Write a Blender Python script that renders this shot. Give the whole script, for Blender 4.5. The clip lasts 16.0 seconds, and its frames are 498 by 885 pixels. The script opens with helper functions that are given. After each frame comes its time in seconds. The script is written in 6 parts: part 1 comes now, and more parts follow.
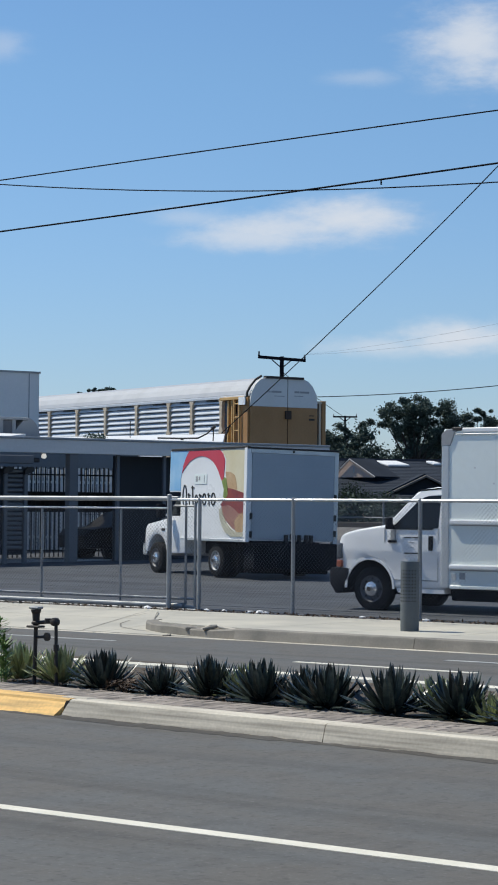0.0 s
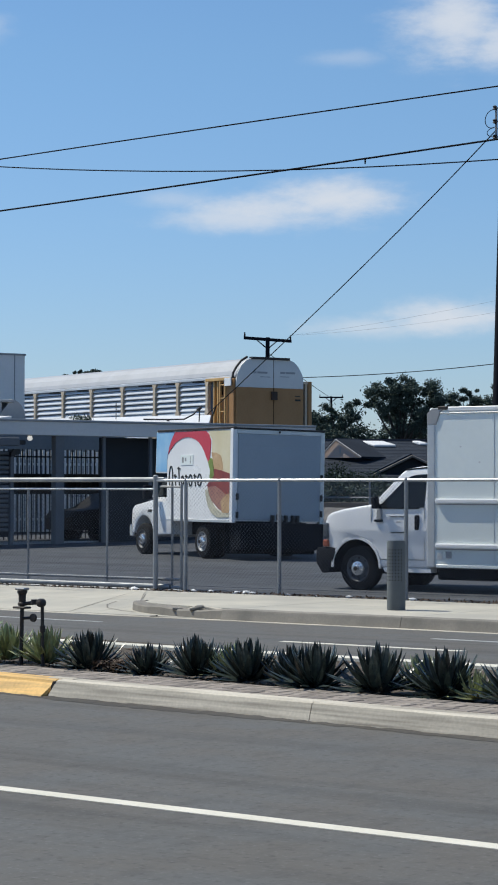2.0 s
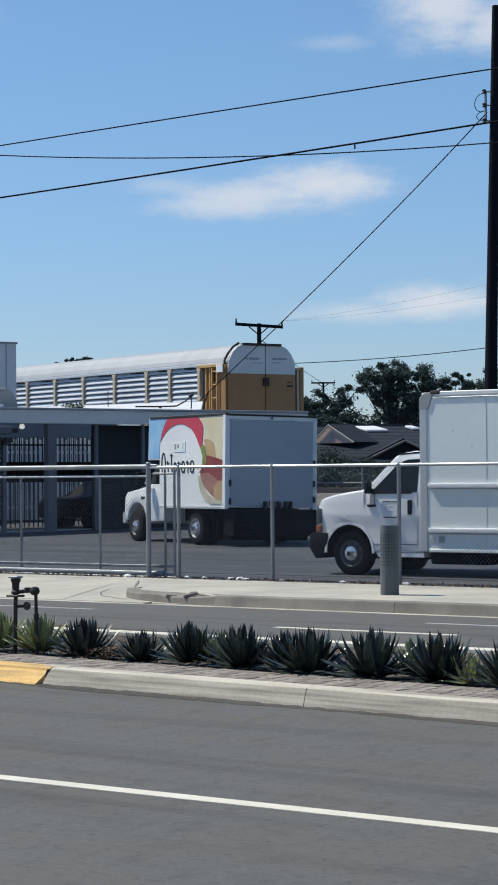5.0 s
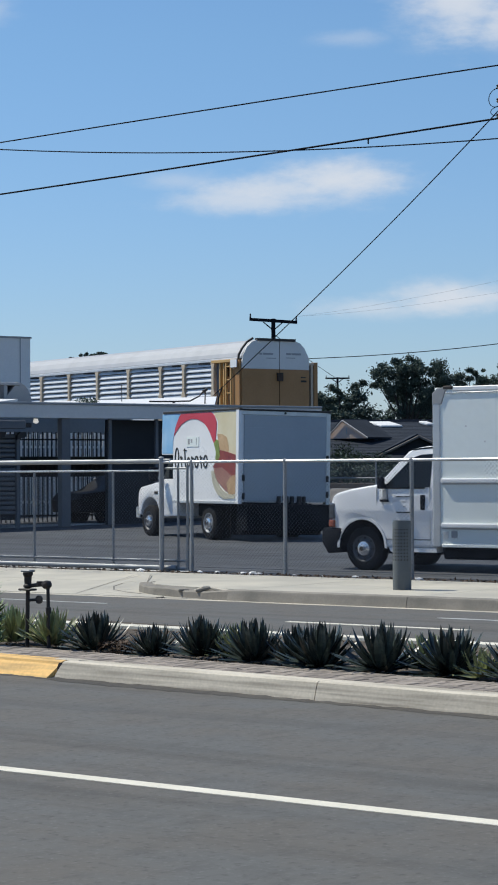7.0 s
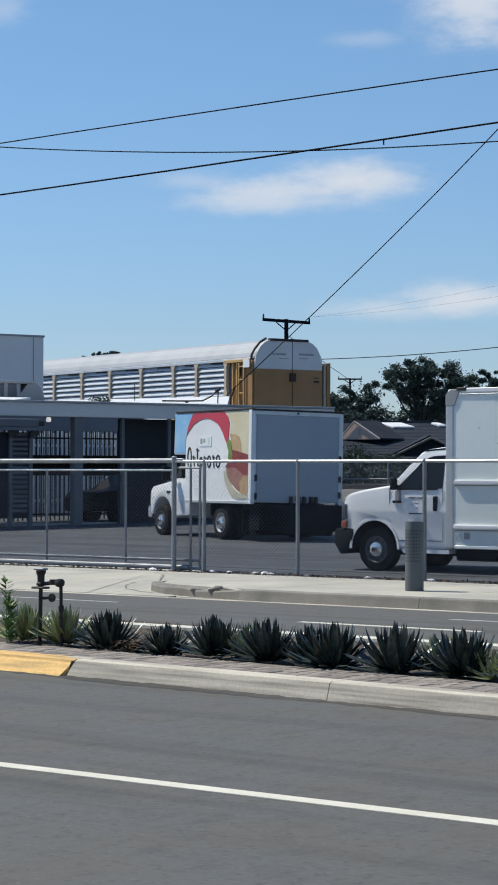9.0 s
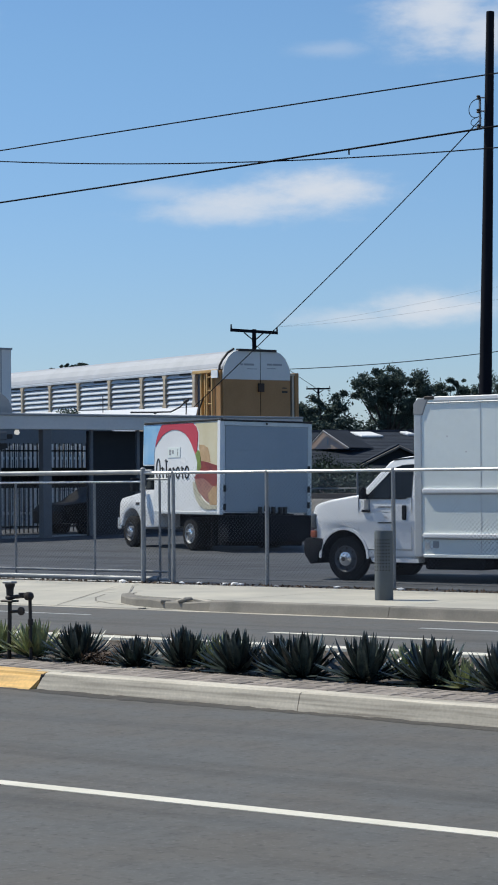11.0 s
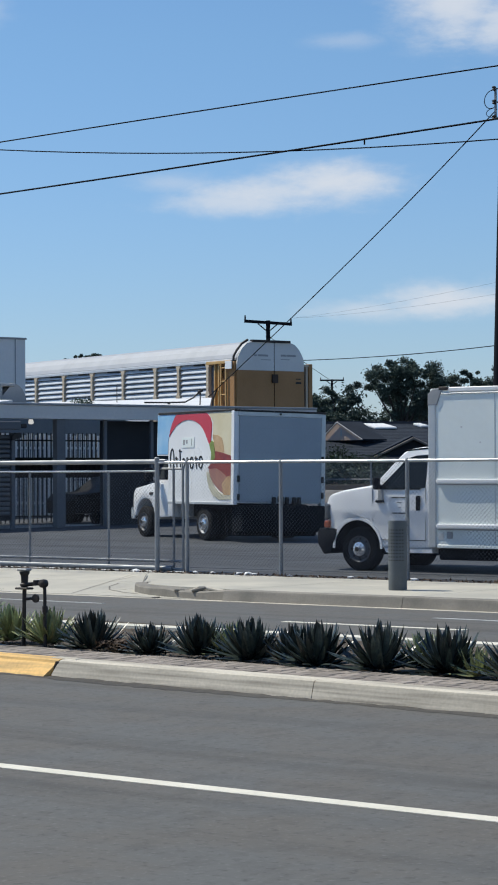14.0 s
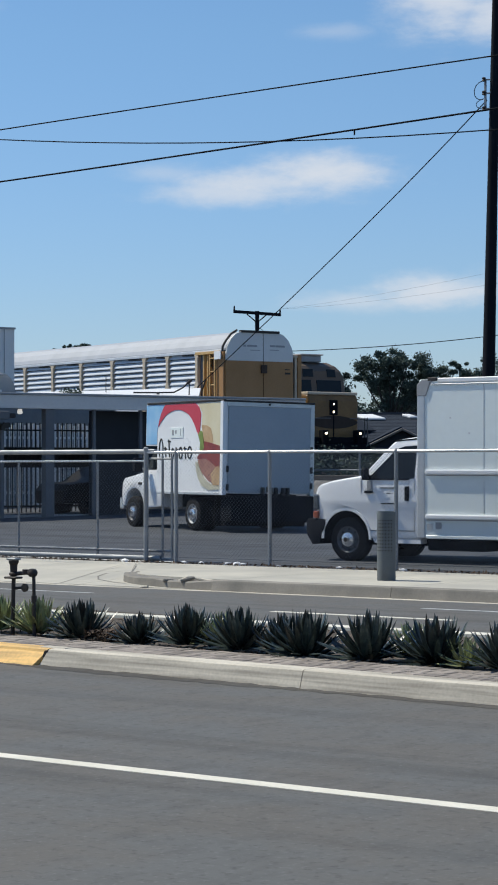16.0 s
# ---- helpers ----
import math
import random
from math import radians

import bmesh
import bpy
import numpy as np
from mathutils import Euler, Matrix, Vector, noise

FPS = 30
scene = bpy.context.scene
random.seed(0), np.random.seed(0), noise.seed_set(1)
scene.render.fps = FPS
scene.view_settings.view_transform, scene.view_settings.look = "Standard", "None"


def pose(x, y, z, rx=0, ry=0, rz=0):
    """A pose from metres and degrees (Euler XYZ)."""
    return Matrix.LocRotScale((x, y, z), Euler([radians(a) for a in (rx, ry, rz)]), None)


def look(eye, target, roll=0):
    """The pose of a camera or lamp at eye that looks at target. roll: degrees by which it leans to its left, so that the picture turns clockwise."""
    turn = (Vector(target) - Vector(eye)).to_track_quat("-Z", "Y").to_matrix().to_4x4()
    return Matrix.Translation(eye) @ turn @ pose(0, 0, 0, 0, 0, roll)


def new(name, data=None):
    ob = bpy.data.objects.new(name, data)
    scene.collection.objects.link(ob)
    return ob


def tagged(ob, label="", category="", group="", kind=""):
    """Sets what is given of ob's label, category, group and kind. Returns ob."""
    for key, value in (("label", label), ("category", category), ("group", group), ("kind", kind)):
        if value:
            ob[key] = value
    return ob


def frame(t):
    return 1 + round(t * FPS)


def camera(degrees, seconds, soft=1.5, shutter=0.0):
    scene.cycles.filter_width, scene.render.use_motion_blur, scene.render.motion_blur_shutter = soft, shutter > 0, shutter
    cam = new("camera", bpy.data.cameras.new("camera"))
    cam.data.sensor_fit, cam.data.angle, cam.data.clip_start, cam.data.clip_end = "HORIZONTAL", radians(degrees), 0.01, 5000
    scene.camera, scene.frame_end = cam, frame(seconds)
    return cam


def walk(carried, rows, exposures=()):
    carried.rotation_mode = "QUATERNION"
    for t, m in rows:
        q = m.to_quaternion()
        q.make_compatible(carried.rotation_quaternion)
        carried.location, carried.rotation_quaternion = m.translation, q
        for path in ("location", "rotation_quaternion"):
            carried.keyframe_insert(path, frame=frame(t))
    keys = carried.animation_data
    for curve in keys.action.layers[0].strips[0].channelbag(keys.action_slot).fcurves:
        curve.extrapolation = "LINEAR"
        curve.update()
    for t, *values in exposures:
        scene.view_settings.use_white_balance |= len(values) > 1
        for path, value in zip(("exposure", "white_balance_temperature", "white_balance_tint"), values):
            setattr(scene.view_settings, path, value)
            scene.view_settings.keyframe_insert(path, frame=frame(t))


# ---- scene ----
cam = camera(13.24, 16.0, soft=1.9)
WALK = [
    (0.0, pose(-0.000, -0.000, 1.810, 91.820, -0.520, 37.483)),
    (0.5, pose(0.007, -0.010, 1.807, 91.721, -0.405, 37.491)),
    (1.0, pose(0.014, -0.024, 1.810, 91.593, -0.407, 37.502)),
    (1.5, pose(0.018, -0.001, 1.802, 91.477, -0.162, 37.425)),
    (2.0, pose(0.006, 0.014, 1.794, 91.323, -0.146, 37.134)),
    (2.5, pose(0.021, 0.014, 1.793, 91.169, -0.053, 36.811)),
    (3.0, pose(0.011, -0.001, 1.801, 91.062, -0.214, 36.572)),
    (3.5, pose(0.020, 0.002, 1.791, 91.015, 0.011, 36.565)),
    (4.0, pose(0.006, 0.009, 1.802, 91.003, 0.182, 36.694)),
    (6.5, pose(0.028, 0.024, 1.778, 90.834, 0.372, 37.237)),
    (7.0, pose(0.041, 0.013, 1.784, 90.833, 0.272, 37.328)),
    (7.5, pose(0.047, 0.013, 1.778, 90.844, 0.234, 37.488)),
    (8.0, pose(0.029, 0.011, 1.781, 90.820, 0.042, 37.638)),
    (8.5, pose(0.043, -0.011, 1.781, 90.818, 0.017, 37.722)),
    (9.0, pose(0.025, 0.000, 1.780, 90.839, -0.157, 37.636)),
    (9.5, pose(0.025, 0.007, 1.772, 90.907, -0.095, 37.417)),
    (10.0, pose(0.032, 0.009, 1.786, 90.993, 0.117, 37.127)),
    (12.5, pose(0.030, 0.003, 1.774, 91.155, 0.535, 36.755)),
    (13.0, pose(0.029, -0.021, 1.756, 91.080, 0.358, 36.921)),
    (13.5, pose(0.031, -0.022, 1.760, 90.959, 0.258, 37.081)),
    (14.0, pose(0.029, -0.014, 1.756, 90.891, 0.181, 37.169)),
    (14.5, pose(0.027, -0.026, 1.758, 90.830, -0.010, 37.151)),
    (15.0, pose(0.019, -0.027, 1.756, 90.775, -0.051, 37.049)),
    (15.5, pose(0.029, -0.033, 1.748, 90.716, -0.015, 36.943)),
    (16.0, pose(0.033, -0.031, 1.749, 90.640, 0.026, 36.864)),
]
walk(cam, WALK)

# ---- sky and sun ----
SUN = Vector((-0.557, -0.138, 0.819)).normalized()
world = bpy.data.worlds.new("sky")
scene.world = world
world.use_nodes = True
wt = world.node_tree
wt.nodes.clear()


def wnode(kind, **sets):
    n = wt.nodes.new(kind)
    for k, v in sets.items():
        n.inputs[k].default_value = v
    return n


def wmath(op, a, b=None, c=None, clamp=False):
    n = wt.nodes.new("ShaderNodeMath")
    n.operation, n.use_clamp = op, clamp
    for i, v in enumerate((a, b, c)):
        if v is None:
            continue
        if isinstance(v, (int, float)):
            n.inputs[i].default_value = v
        else:
            wt.links.new(v, n.inputs[i])
    return n.outputs[0]


sky = wt.nodes.new("ShaderNodeTexSky")
sky.sky_type, sky.sun_disc = "NISHITA", False
sky.sun_elevation, sky.sun_rotation = math.asin(SUN.z), math.atan2(SUN.x, SUN.y)
sky.air_density, sky.dust_density, sky.ozone_density = 1.2, 0.0, 4.0
coord = wt.nodes.new("ShaderNodeTexCoord")


def along(axis):
    n = wt.nodes.new("ShaderNodeVectorMath")
    n.operation = "DOT_PRODUCT"
    wt.links.new(coord.outputs["Generated"], n.inputs[0])
    n.inputs[1].default_value = axis
    return n.outputs["Value"]


# flat map of the part of the sky to the north-west, where the clouds stand
ahead = wmath("MAXIMUM", along((-0.6085, 0.793, 0.0318)), 0.02)
su = wmath("DIVIDE", along((0.7935, 0.6085, 0.0091)), ahead)
sv = wmath("DIVIDE", along((0.0121, -0.0307, 0.9995)), ahead)
flat = wt.nodes.new("ShaderNodeCombineXYZ")
wt.links.new(su, flat.inputs[0])
wt.links.new(wmath("MULTIPLY", sv, 2.2), flat.inputs[1])


def puff(scale, detail):
    n = wt.nodes.new("ShaderNodeTexNoise")
    n.inputs["Scale"].default_value, n.inputs["Detail"].default_value = scale, detail
    n.inputs["Roughness"].default_value = 0.6
    wt.links.new(flat.outputs[0], n.inputs["Vector"])
    return wmath("SUBTRACT", n.outputs["Fac"], 0.5)


wisp = wmath("ADD", wmath("MULTIPLY", puff(26, 5), 1.35), wmath("MULTIPLY", puff(90, 4), 0.5))
cover = 0.0
CLOUDS = ((0.043, 0.104, 0.046, 0.0125, 1.0), (0.024, 0.100, 0.058, 0.0115, 0.95), (0.004, 0.0955, 0.05, 0.008, 0.8), (-0.028, 0.105, 0.024, 0.006, 0.4),
          (0.098, 0.0485, 0.048, 0.0095, 1.0), (0.060, 0.0445, 0.036, 0.007, 0.65), (0.104, 0.186, 0.034, 0.026, 0.95),
          (0.128, 0.178, 0.03, 0.02, 0.9),
          (0.052, 0.170, 0.022, 0.005, 0.3), (-0.115, 0.185, 0.016, 0.010, 0.35), (0.15, 0.052, 0.04, 0.012, 0.8))
for cu, cv, wu, wv, thick in CLOUDS:
    du = wmath("DIVIDE", wmath("SUBTRACT", su, cu), wu)
    dv = wmath("DIVIDE", wmath("SUBTRACT", sv, cv), wv)
    r = wmath("SQRT", wmath("ADD", wmath("MULTIPLY", du, du), wmath("MULTIPLY", dv, dv)))
    r = wmath("ADD", r, wisp)
    m = wt.nodes.new("ShaderNodeMapRange")
    m.interpolation_type = "SMOOTHERSTEP"
    wt.links.new(r, m.inputs["Value"])
    m.inputs["From Min"].default_value, m.inputs["From Max"].default_value = 1.25, -0.15
    m.inputs["To Max"].default_value = thick
    cover = wmath("MAXIMUM", cover, m.outputs["Result"])
tint = wt.nodes.new("ShaderNodeMix")
tint.data_type = "RGBA"
wt.links.new(wmath("MULTIPLY", cover, 0.9, clamp=True), tint.inputs["Factor"])
hue = wt.nodes.new("ShaderNodeMix")
hue.data_type, hue.blend_type = "RGBA", "MULTIPLY"
hue.inputs["Factor"].default_value = 1.0
height = wt.nodes.new("ShaderNodeMapRange")
wt.links.new(along((0, 0, 1)), height.inputs["Value"])
height.inputs["From Max"].default_value = 0.2
shades = wt.nodes.new("ShaderNodeMix")
shades.data_type = "RGBA"
shades.inputs["A"].default_value, shades.inputs["B"].default_value = (0.6, 0.74, 1.1, 1), (0.72, 0.885, 1.05, 1)
wt.links.new(height.outputs[0], shades.inputs["Factor"])
wt.links.new(shades.outputs["Result"], hue.inputs["B"])
wt.links.new(sky.outputs["Color"], hue.inputs["A"])
wt.links.new(hue.outputs["Result"], tint.inputs["A"])
tint.inputs["B"].default_value = (6.6, 7.0, 7.6, 1)
back = wt.nodes.new("ShaderNodeBackground")
back.inputs["Strength"].default_value = 0.105
out = wt.nodes.new("ShaderNodeOutputWorld")
wt.links.new(tint.outputs["Result"], back.inputs["Color"])
wt.links.new(back.outputs[0], out.inputs["Surface"])

sun = new("sun", bpy.data.lights.new("sun", "SUN"))
sun.data.energy, sun.data.angle, sun.data.color = 4.5, radians(0.53), (1.0, 0.965, 0.84)
sun.matrix_world = look((0, 0, 60), Vector((0, 0, 60)) - SUN)
scene.view_settings.exposure = 0.0


# ---- materials ----
def material(name, color, rough=0.6, metal=0.0, scale=6.0, vary=0.12, fine=60.0, bump=0.0, color2=None, spot=0.5,
             random_tone=0.0, island=0.0, stretch=None, coat=0.0, spec=0.5):
    """A surface with two scales of noise in its colour, roughness and relief."""
    mat = bpy.data.materials.new(name)
    mat.use_nodes = True
    nt = mat.node_tree
    b = nt.nodes["Principled BSDF"]
    b.inputs["Roughness"].default_value, b.inputs["Metallic"].default_value = rough, metal
    b.inputs["Coat Weight"].default_value = coat
    b.inputs["Specular IOR Level"].default_value = spec
    tc = nt.nodes.new("ShaderNodeTexCoord")
    vec = tc.outputs["Object"]
    if stretch:
        mp = nt.nodes.new("ShaderNodeMapping")
        mp.inputs["Scale"].default_value = stretch
        nt.links.new(vec, mp.inputs["Vector"])
        vec = mp.outputs[0]

    def nz(s, d, vec=vec):
        n = nt.nodes.new("ShaderNodeTexNoise")
        n.inputs["Scale"].default_value, n.inputs["Detail"].default_value = s, d
        nt.links.new(vec, n.inputs["Vector"])
        return n.outputs["Fac"]

    big, small = nz(scale, 4), nz(fine, 3, tc.outputs["Object"])
    ramp = nt.nodes.new("ShaderNodeMapRange")
    ramp.inputs["From Min"].default_value, ramp.inputs["From Max"].default_value = spot - 0.18, spot + 0.18
    nt.links.new(big, ramp.inputs["Value"])
    mix = nt.nodes.new("ShaderNodeMix")
    mix.data_type = "RGBA"
    c2 = color2 or tuple(c * (1 - 1.6 * vary) for c in color)
    mix.inputs["A"].default_value, mix.inputs["B"].default_value = (*color, 1), (*c2, 1)
    nt.links.new(ramp.outputs[0], mix.inputs["Factor"])
    hsv = nt.nodes.new("ShaderNodeHueSaturation")
    nt.links.new(mix.outputs["Result"], hsv.inputs["Color"])
    val = nt.nodes.new("ShaderNodeMath")
    val.operation = "MULTIPLY_ADD"
    nt.links.new(small, val.inputs[0])
    val.inputs[1].default_value, val.inputs[2].default_value = 2 * vary, 1 - vary
    v = val.outputs[0]
    for amount, source in ((random_tone, "ShaderNodeObjectInfo"), (island, "ShaderNodeNewGeometry")):
        if amount:
            info = nt.nodes.new(source)
            add = nt.nodes.new("ShaderNodeMath")
            add.operation = "MULTIPLY_ADD"
            nt.links.new(info.outputs["Random" if source.endswith("Info") else "Random Per Island"], add.inputs[0])
            add.inputs[1].default_value, add.inputs[2].default_value = 2 * amount, 1 - amount
            mul = nt.nodes.new("ShaderNodeMath")
            mul.operation = "MULTIPLY"
            nt.links.new(add.outputs[0], mul.inputs[0])
            nt.links.new(v, mul.inputs[1])
            v = mul.outputs[0]
    nt.links.new(v, hsv.inputs["Value"])
    nt.links.new(hsv.outputs[0], b.inputs["Base Color"])
    rr = nt.nodes.new("ShaderNodeMath")
    rr.operation = "MULTIPLY_ADD"
    nt.links.new(big, rr.inputs[0])
    rr.inputs[1].default_value, rr.inputs[2].default_value = 0.25, max(0.02, rough - 0.12)
    nt.links.new(rr.outputs[0], b.inputs["Roughness"])
    if bump:
        bp = nt.nodes.new("ShaderNodeBump")
        bp.inputs["Strength"].default_value, bp.inputs["Distance"].default_value = 0.6, bump
        nt.links.new(small, bp.inputs["Height"])
        nt.links.new(bp.outputs[0], b.inputs["Normal"])
    return mat


def glow(name, color, strength):
    mat = bpy.data.materials.new(name)
    mat.use_nodes = True
    b = mat.node_tree.nodes["Principled BSDF"]
    b.inputs["Base Color"].default_value = (*color, 1)
    b.inputs["Emission Color"].default_value, b.inputs["Emission Strength"].default_value = (*color, 1), strength
    return mat


def asphalt(name, base, warm, dark, streak, rough=0.86):
    """Old asphalt: warm and cool patches, long streaks of traffic wear, dark and pale stones."""
    mat = bpy.data.materials.new(name)
    mat.use_nodes = True
    nt = mat.node_tree
    b = nt.nodes["Principled BSDF"]
    b.inputs["Roughness"].default_value = rough
    tc = nt.nodes.new("ShaderNodeTexCoord")

    def nz(stretch, s, d, lo, hi):
        mp = nt.nodes.new("ShaderNodeMapping")
        mp.inputs["Scale"].default_value = stretch
        nt.links.new(tc.outputs["Object"], mp.inputs["Vector"])
        n = nt.nodes.new("ShaderNodeTexNoise")
        n.inputs["Scale"].default_value, n.inputs["Detail"].default_value = s, d
        n.inputs["Roughness"].default_value = 0.6
        nt.links.new(mp.outputs[0], n.inputs["Vector"])
        m = nt.nodes.new("ShaderNodeMapRange")
        m.inputs["From Min"].default_value, m.inputs["From Max"].default_value = lo, hi
        nt.links.new(n.outputs["Fac"], m.inputs["Value"])
        return m.outputs[0], n.outputs["Fac"]

    def blend(fac, a, c, kind="MIX"):
        m = nt.nodes.new("ShaderNodeMix")
        m.data_type, m.blend_type = "RGBA", kind
        if isinstance(fac, float):
            m.inputs["Factor"].default_value = fac
        else:
            nt.links.new(fac, m.inputs["Factor"])
        for key, v in (("A", a), ("B", c)):
            if isinstance(v, tuple):
                m.inputs[key].default_value = (*v, 1)
            else:
                nt.links.new(v, m.inputs[key])
        return m.outputs["Result"]

    def scaled(fac, k):
        m = nt.nodes.new("ShaderNodeMath")
        m.operation = "MULTIPLY"
        nt.links.new(fac, m.inputs[0])
        m.inputs[1].default_value = k
        return m.outputs[0]

    patch, _ = nz((0.6, 0.7, 1), 1.6, 6, 0.4, 0.6)
    col = blend(patch, base, warm)
    run, _ = nz((0.05, 1.0, 1), 1.5, 5, 0.5, 0.68)
    col = blend(scaled(run, streak), col, dark)
    worn, _ = nz((1, 0.4, 1), 6.0, 4, 0.5, 0.72)
    col = blend(scaled(worn, 0.35), col, dark)
    spots, _ = nz((1, 1, 1), 15.0, 4, 0.55, 0.68)
    col = blend(scaled(spots, 0.55), col, dark)
    pale, fine = nz((1, 1, 1), 26.0, 4, 0.56, 0.7)
    col = blend(scaled(pale, 0.3), col, tuple(min(1.0, 2.0 * v) for v in base))
    nt.links.new(col, b.inputs["Base Color"])
    bp = nt.nodes.new("ShaderNodeBump")
    bp.inputs["Strength"].default_value, bp.inputs["Distance"].default_value = 0.4, 0.004
    nt.links.new(fine, bp.inputs["Height"])
    nt.links.new(bp.outputs[0], b.inputs["Normal"])
    return mat


ASPHALT = asphalt("asphalt", (0.104, 0.104, 0.099), (0.107, 0.099, 0.087), (0.042, 0.04, 0.036), 0.55)
ASPHALT_LOT = asphalt("lot_asphalt", (0.07, 0.076, 0.086), (0.05, 0.054, 0.061), (0.019, 0.021, 0.025), 0.8)
TAR = asphalt("dark_gutter_asphalt", (0.075, 0.07, 0.063), (0.06, 0.054, 0.047), (0.03, 0.028, 0.026), 0.6)
EARTH = material("dry_earth", (0.1, 0.078, 0.055), 0.95, 0, 1.5, 0.25, 40, 0.02, (0.06, 0.048, 0.035))
CONCRETE = material("concrete", (0.5, 0.465, 0.385), 0.85, 0, 0.9, 0.09, 60, 0.003, (0.38, 0.36, 0.31), random_tone=0.05)
KERB = material("kerb_concrete", (0.56, 0.51, 0.42), 0.88, 0, 4.0, 0.2, 38, 0.0015, (0.25, 0.225, 0.185), spot=0.57, stretch=(0.22, 2, 7), random_tone=0.07)
KERB_GREY = material("grey_kerb_concrete", (0.28, 0.255, 0.215), 0.88, 0, 1.8, 0.16, 40, 0.004, (0.18, 0.168, 0.145), random_tone=0.05)
YELLOW_KERB = material("yellow_kerb_paint", (0.8, 0.49, 0.16), 0.75, 0, 4.0, 0.22, 30, 0.0015, (0.38, 0.26, 0.12), spot=0.59, stretch=(0.35, 2, 6))
BRICK = material("paver_brick", (0.31, 0.265, 0.225), 0.9, 0, 4, 0.16, 60, 0.004, (0.21, 0.185, 0.16), random_tone=0.28)
MORTAR = material("paver_joint", (0.11, 0.1, 0.09), 0.95, 0, 5, 0.15, 60, 0.003)
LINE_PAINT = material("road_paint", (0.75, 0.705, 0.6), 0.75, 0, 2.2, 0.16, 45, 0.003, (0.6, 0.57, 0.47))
WORN_PAINT = material("worn_road_paint", (0.5, 0.5, 0.48), 0.75, 0, 2.5, 0.15, 40, 0.002, (0.3, 0.3, 0.29))
GALV = material("galvanised_steel", (0.31, 0.32, 0.33), 0.55, 0.35, 3, 0.08, 40, 0, (0.24, 0.25, 0.26))
WIRE = material("fence_wire", (0.075, 0.09, 0.118), 0.55, 0.3, 3, 0.1, 40)
IRON = material("dark_iron", (0.028, 0.027, 0.027), 0.6, 0.3, 8, 0.25, 60, 0.001, (0.05, 0.04, 0.035))
WHITE = material("white_vehicle_paint", (0.85, 0.85, 0.85), 0.3, 0, 0.9, 0.03, 12, 0, (0.8, 0.8, 0.8), coat=0.4)
BOX_WHITE = material("white_box_panel", (0.81, 0.86, 0.83), 0.4, 0, 0.7, 0.035, 10, 0, (0.76, 0.81, 0.785))
# Paler, shinier copy of GALV: the sun highlight along upper rails put into colour.
RAIL_HIGHLIGHT = material("galv_rail_highlight", (0.55, 0.56, 0.57), 0.36, 0.55, 3, 0.08, 40, 0, (0.45, 0.46, 0.47))
ALU = material("aluminium_trim", (0.62, 0.63, 0.63), 0.4, 0.5, 4, 0.06, 40)
SHUTTER = material("grey_shutter", (0.42, 0.455, 0.48), 0.55, 0.1, 0.8, 0.05, 20, 0, (0.385, 0.42, 0.45))
RUBBER = material("rubber", (0.014, 0.014, 0.015), 0.85, 0, 9, 0.2, 60, 0.001, spec=0.2)
UNDER = material("dark_underbody", (0.008, 0.01, 0.014), 0.9, 0, 3, 0.25, 20, spec=0.08)
PLASTIC = material("dark_grey_plastic", (0.014, 0.016, 0.021), 0.75, 0, 5, 0.12, 40, spec=0.06)
GLASS_DARK = material("dark_glass", (0.012, 0.015, 0.018), 0.12, 0, 2, 0.05, 10, spec=0.2)
LAMP_GLASS = material("headlamp_lens", (0.16, 0.175, 0.19), 0.15, 0.3, 9, 0.2, 30)
ORANGE = material("amber_lens", (0.38, 0.1, 0.05), 0.35, 0, 9, 0.1, 30)
RIM = material("steel_rim", (0.085, 0.09, 0.1), 0.5, 0.2, 7, 0.2, 40)
CHROME = material("polished_hub", (0.75, 0.76, 0.78), 0.2, 0.8, 7, 0.05, 40)
BROWN = material("ochre_train_paint", (0.41, 0.215, 0.085), 0.6, 0, 0.8, 0.12, 14, 0, (0.34, 0.175, 0.065))
TAN = material("tan_train_paint", (0.6, 0.5, 0.38), 0.65, 0, 0.8, 0.12, 14, 0, (0.5, 0.4, 0.29))
RACK_WHITE = material("offwhite_rack_panel", (0.7, 0.7, 0.68), 0.55, 0, 0.5, 0.05, 9, 0, (0.62, 0.62, 0.6))
RACK_ROOF = material("pale_roof_sheet", (0.4, 0.41, 0.425), 0.5, 0.1, 0.3, 0.08, 9, 0, (0.34, 0.35, 0.37), stretch=(3, 0.4, 0.4))
RACK_STEEL = material("galvanised_rack_panel", (0.62, 0.65, 0.69), 0.5, 0.05, 0.8, 0.12, 10, 0, (0.48, 0.51, 0.55))
# Darkened panel colour: shade between the louvres painted in.
RACK_GAP = material("shaded_rack_gap", (0.15, 0.165, 0.19), 0.7, 0.05, 0.8, 0.1, 10)
LOCO_YELLOW = material("ochre_engine_paint", (0.24, 0.125, 0.036), 0.55, 0, 0.8, 0.2, 10, 0, (0.15, 0.078, 0.027))
LOCO_DARK = material("soot_brown_paint", (0.05, 0.028, 0.018), 0.7, 0, 1.5, 0.2, 10)
# Brighter copy of BROWN: sunlight on the stair frames put into the colour.
OCHRE_LIT = material("sunlit_ochre_steel", (0.6, 0.38, 0.15), 0.6, 0, 1.2, 0.14, 14, 0, (0.48, 0.29, 0.11))
# Engine ochre as it looks in shadow, the darkening painted into the cab colour.
LOCO_CAB = material("shadow_brown_cab_paint", (0.14, 0.1, 0.068), 0.6, 0, 0.8, 0.14, 14, 0, (0.1, 0.075, 0.055))
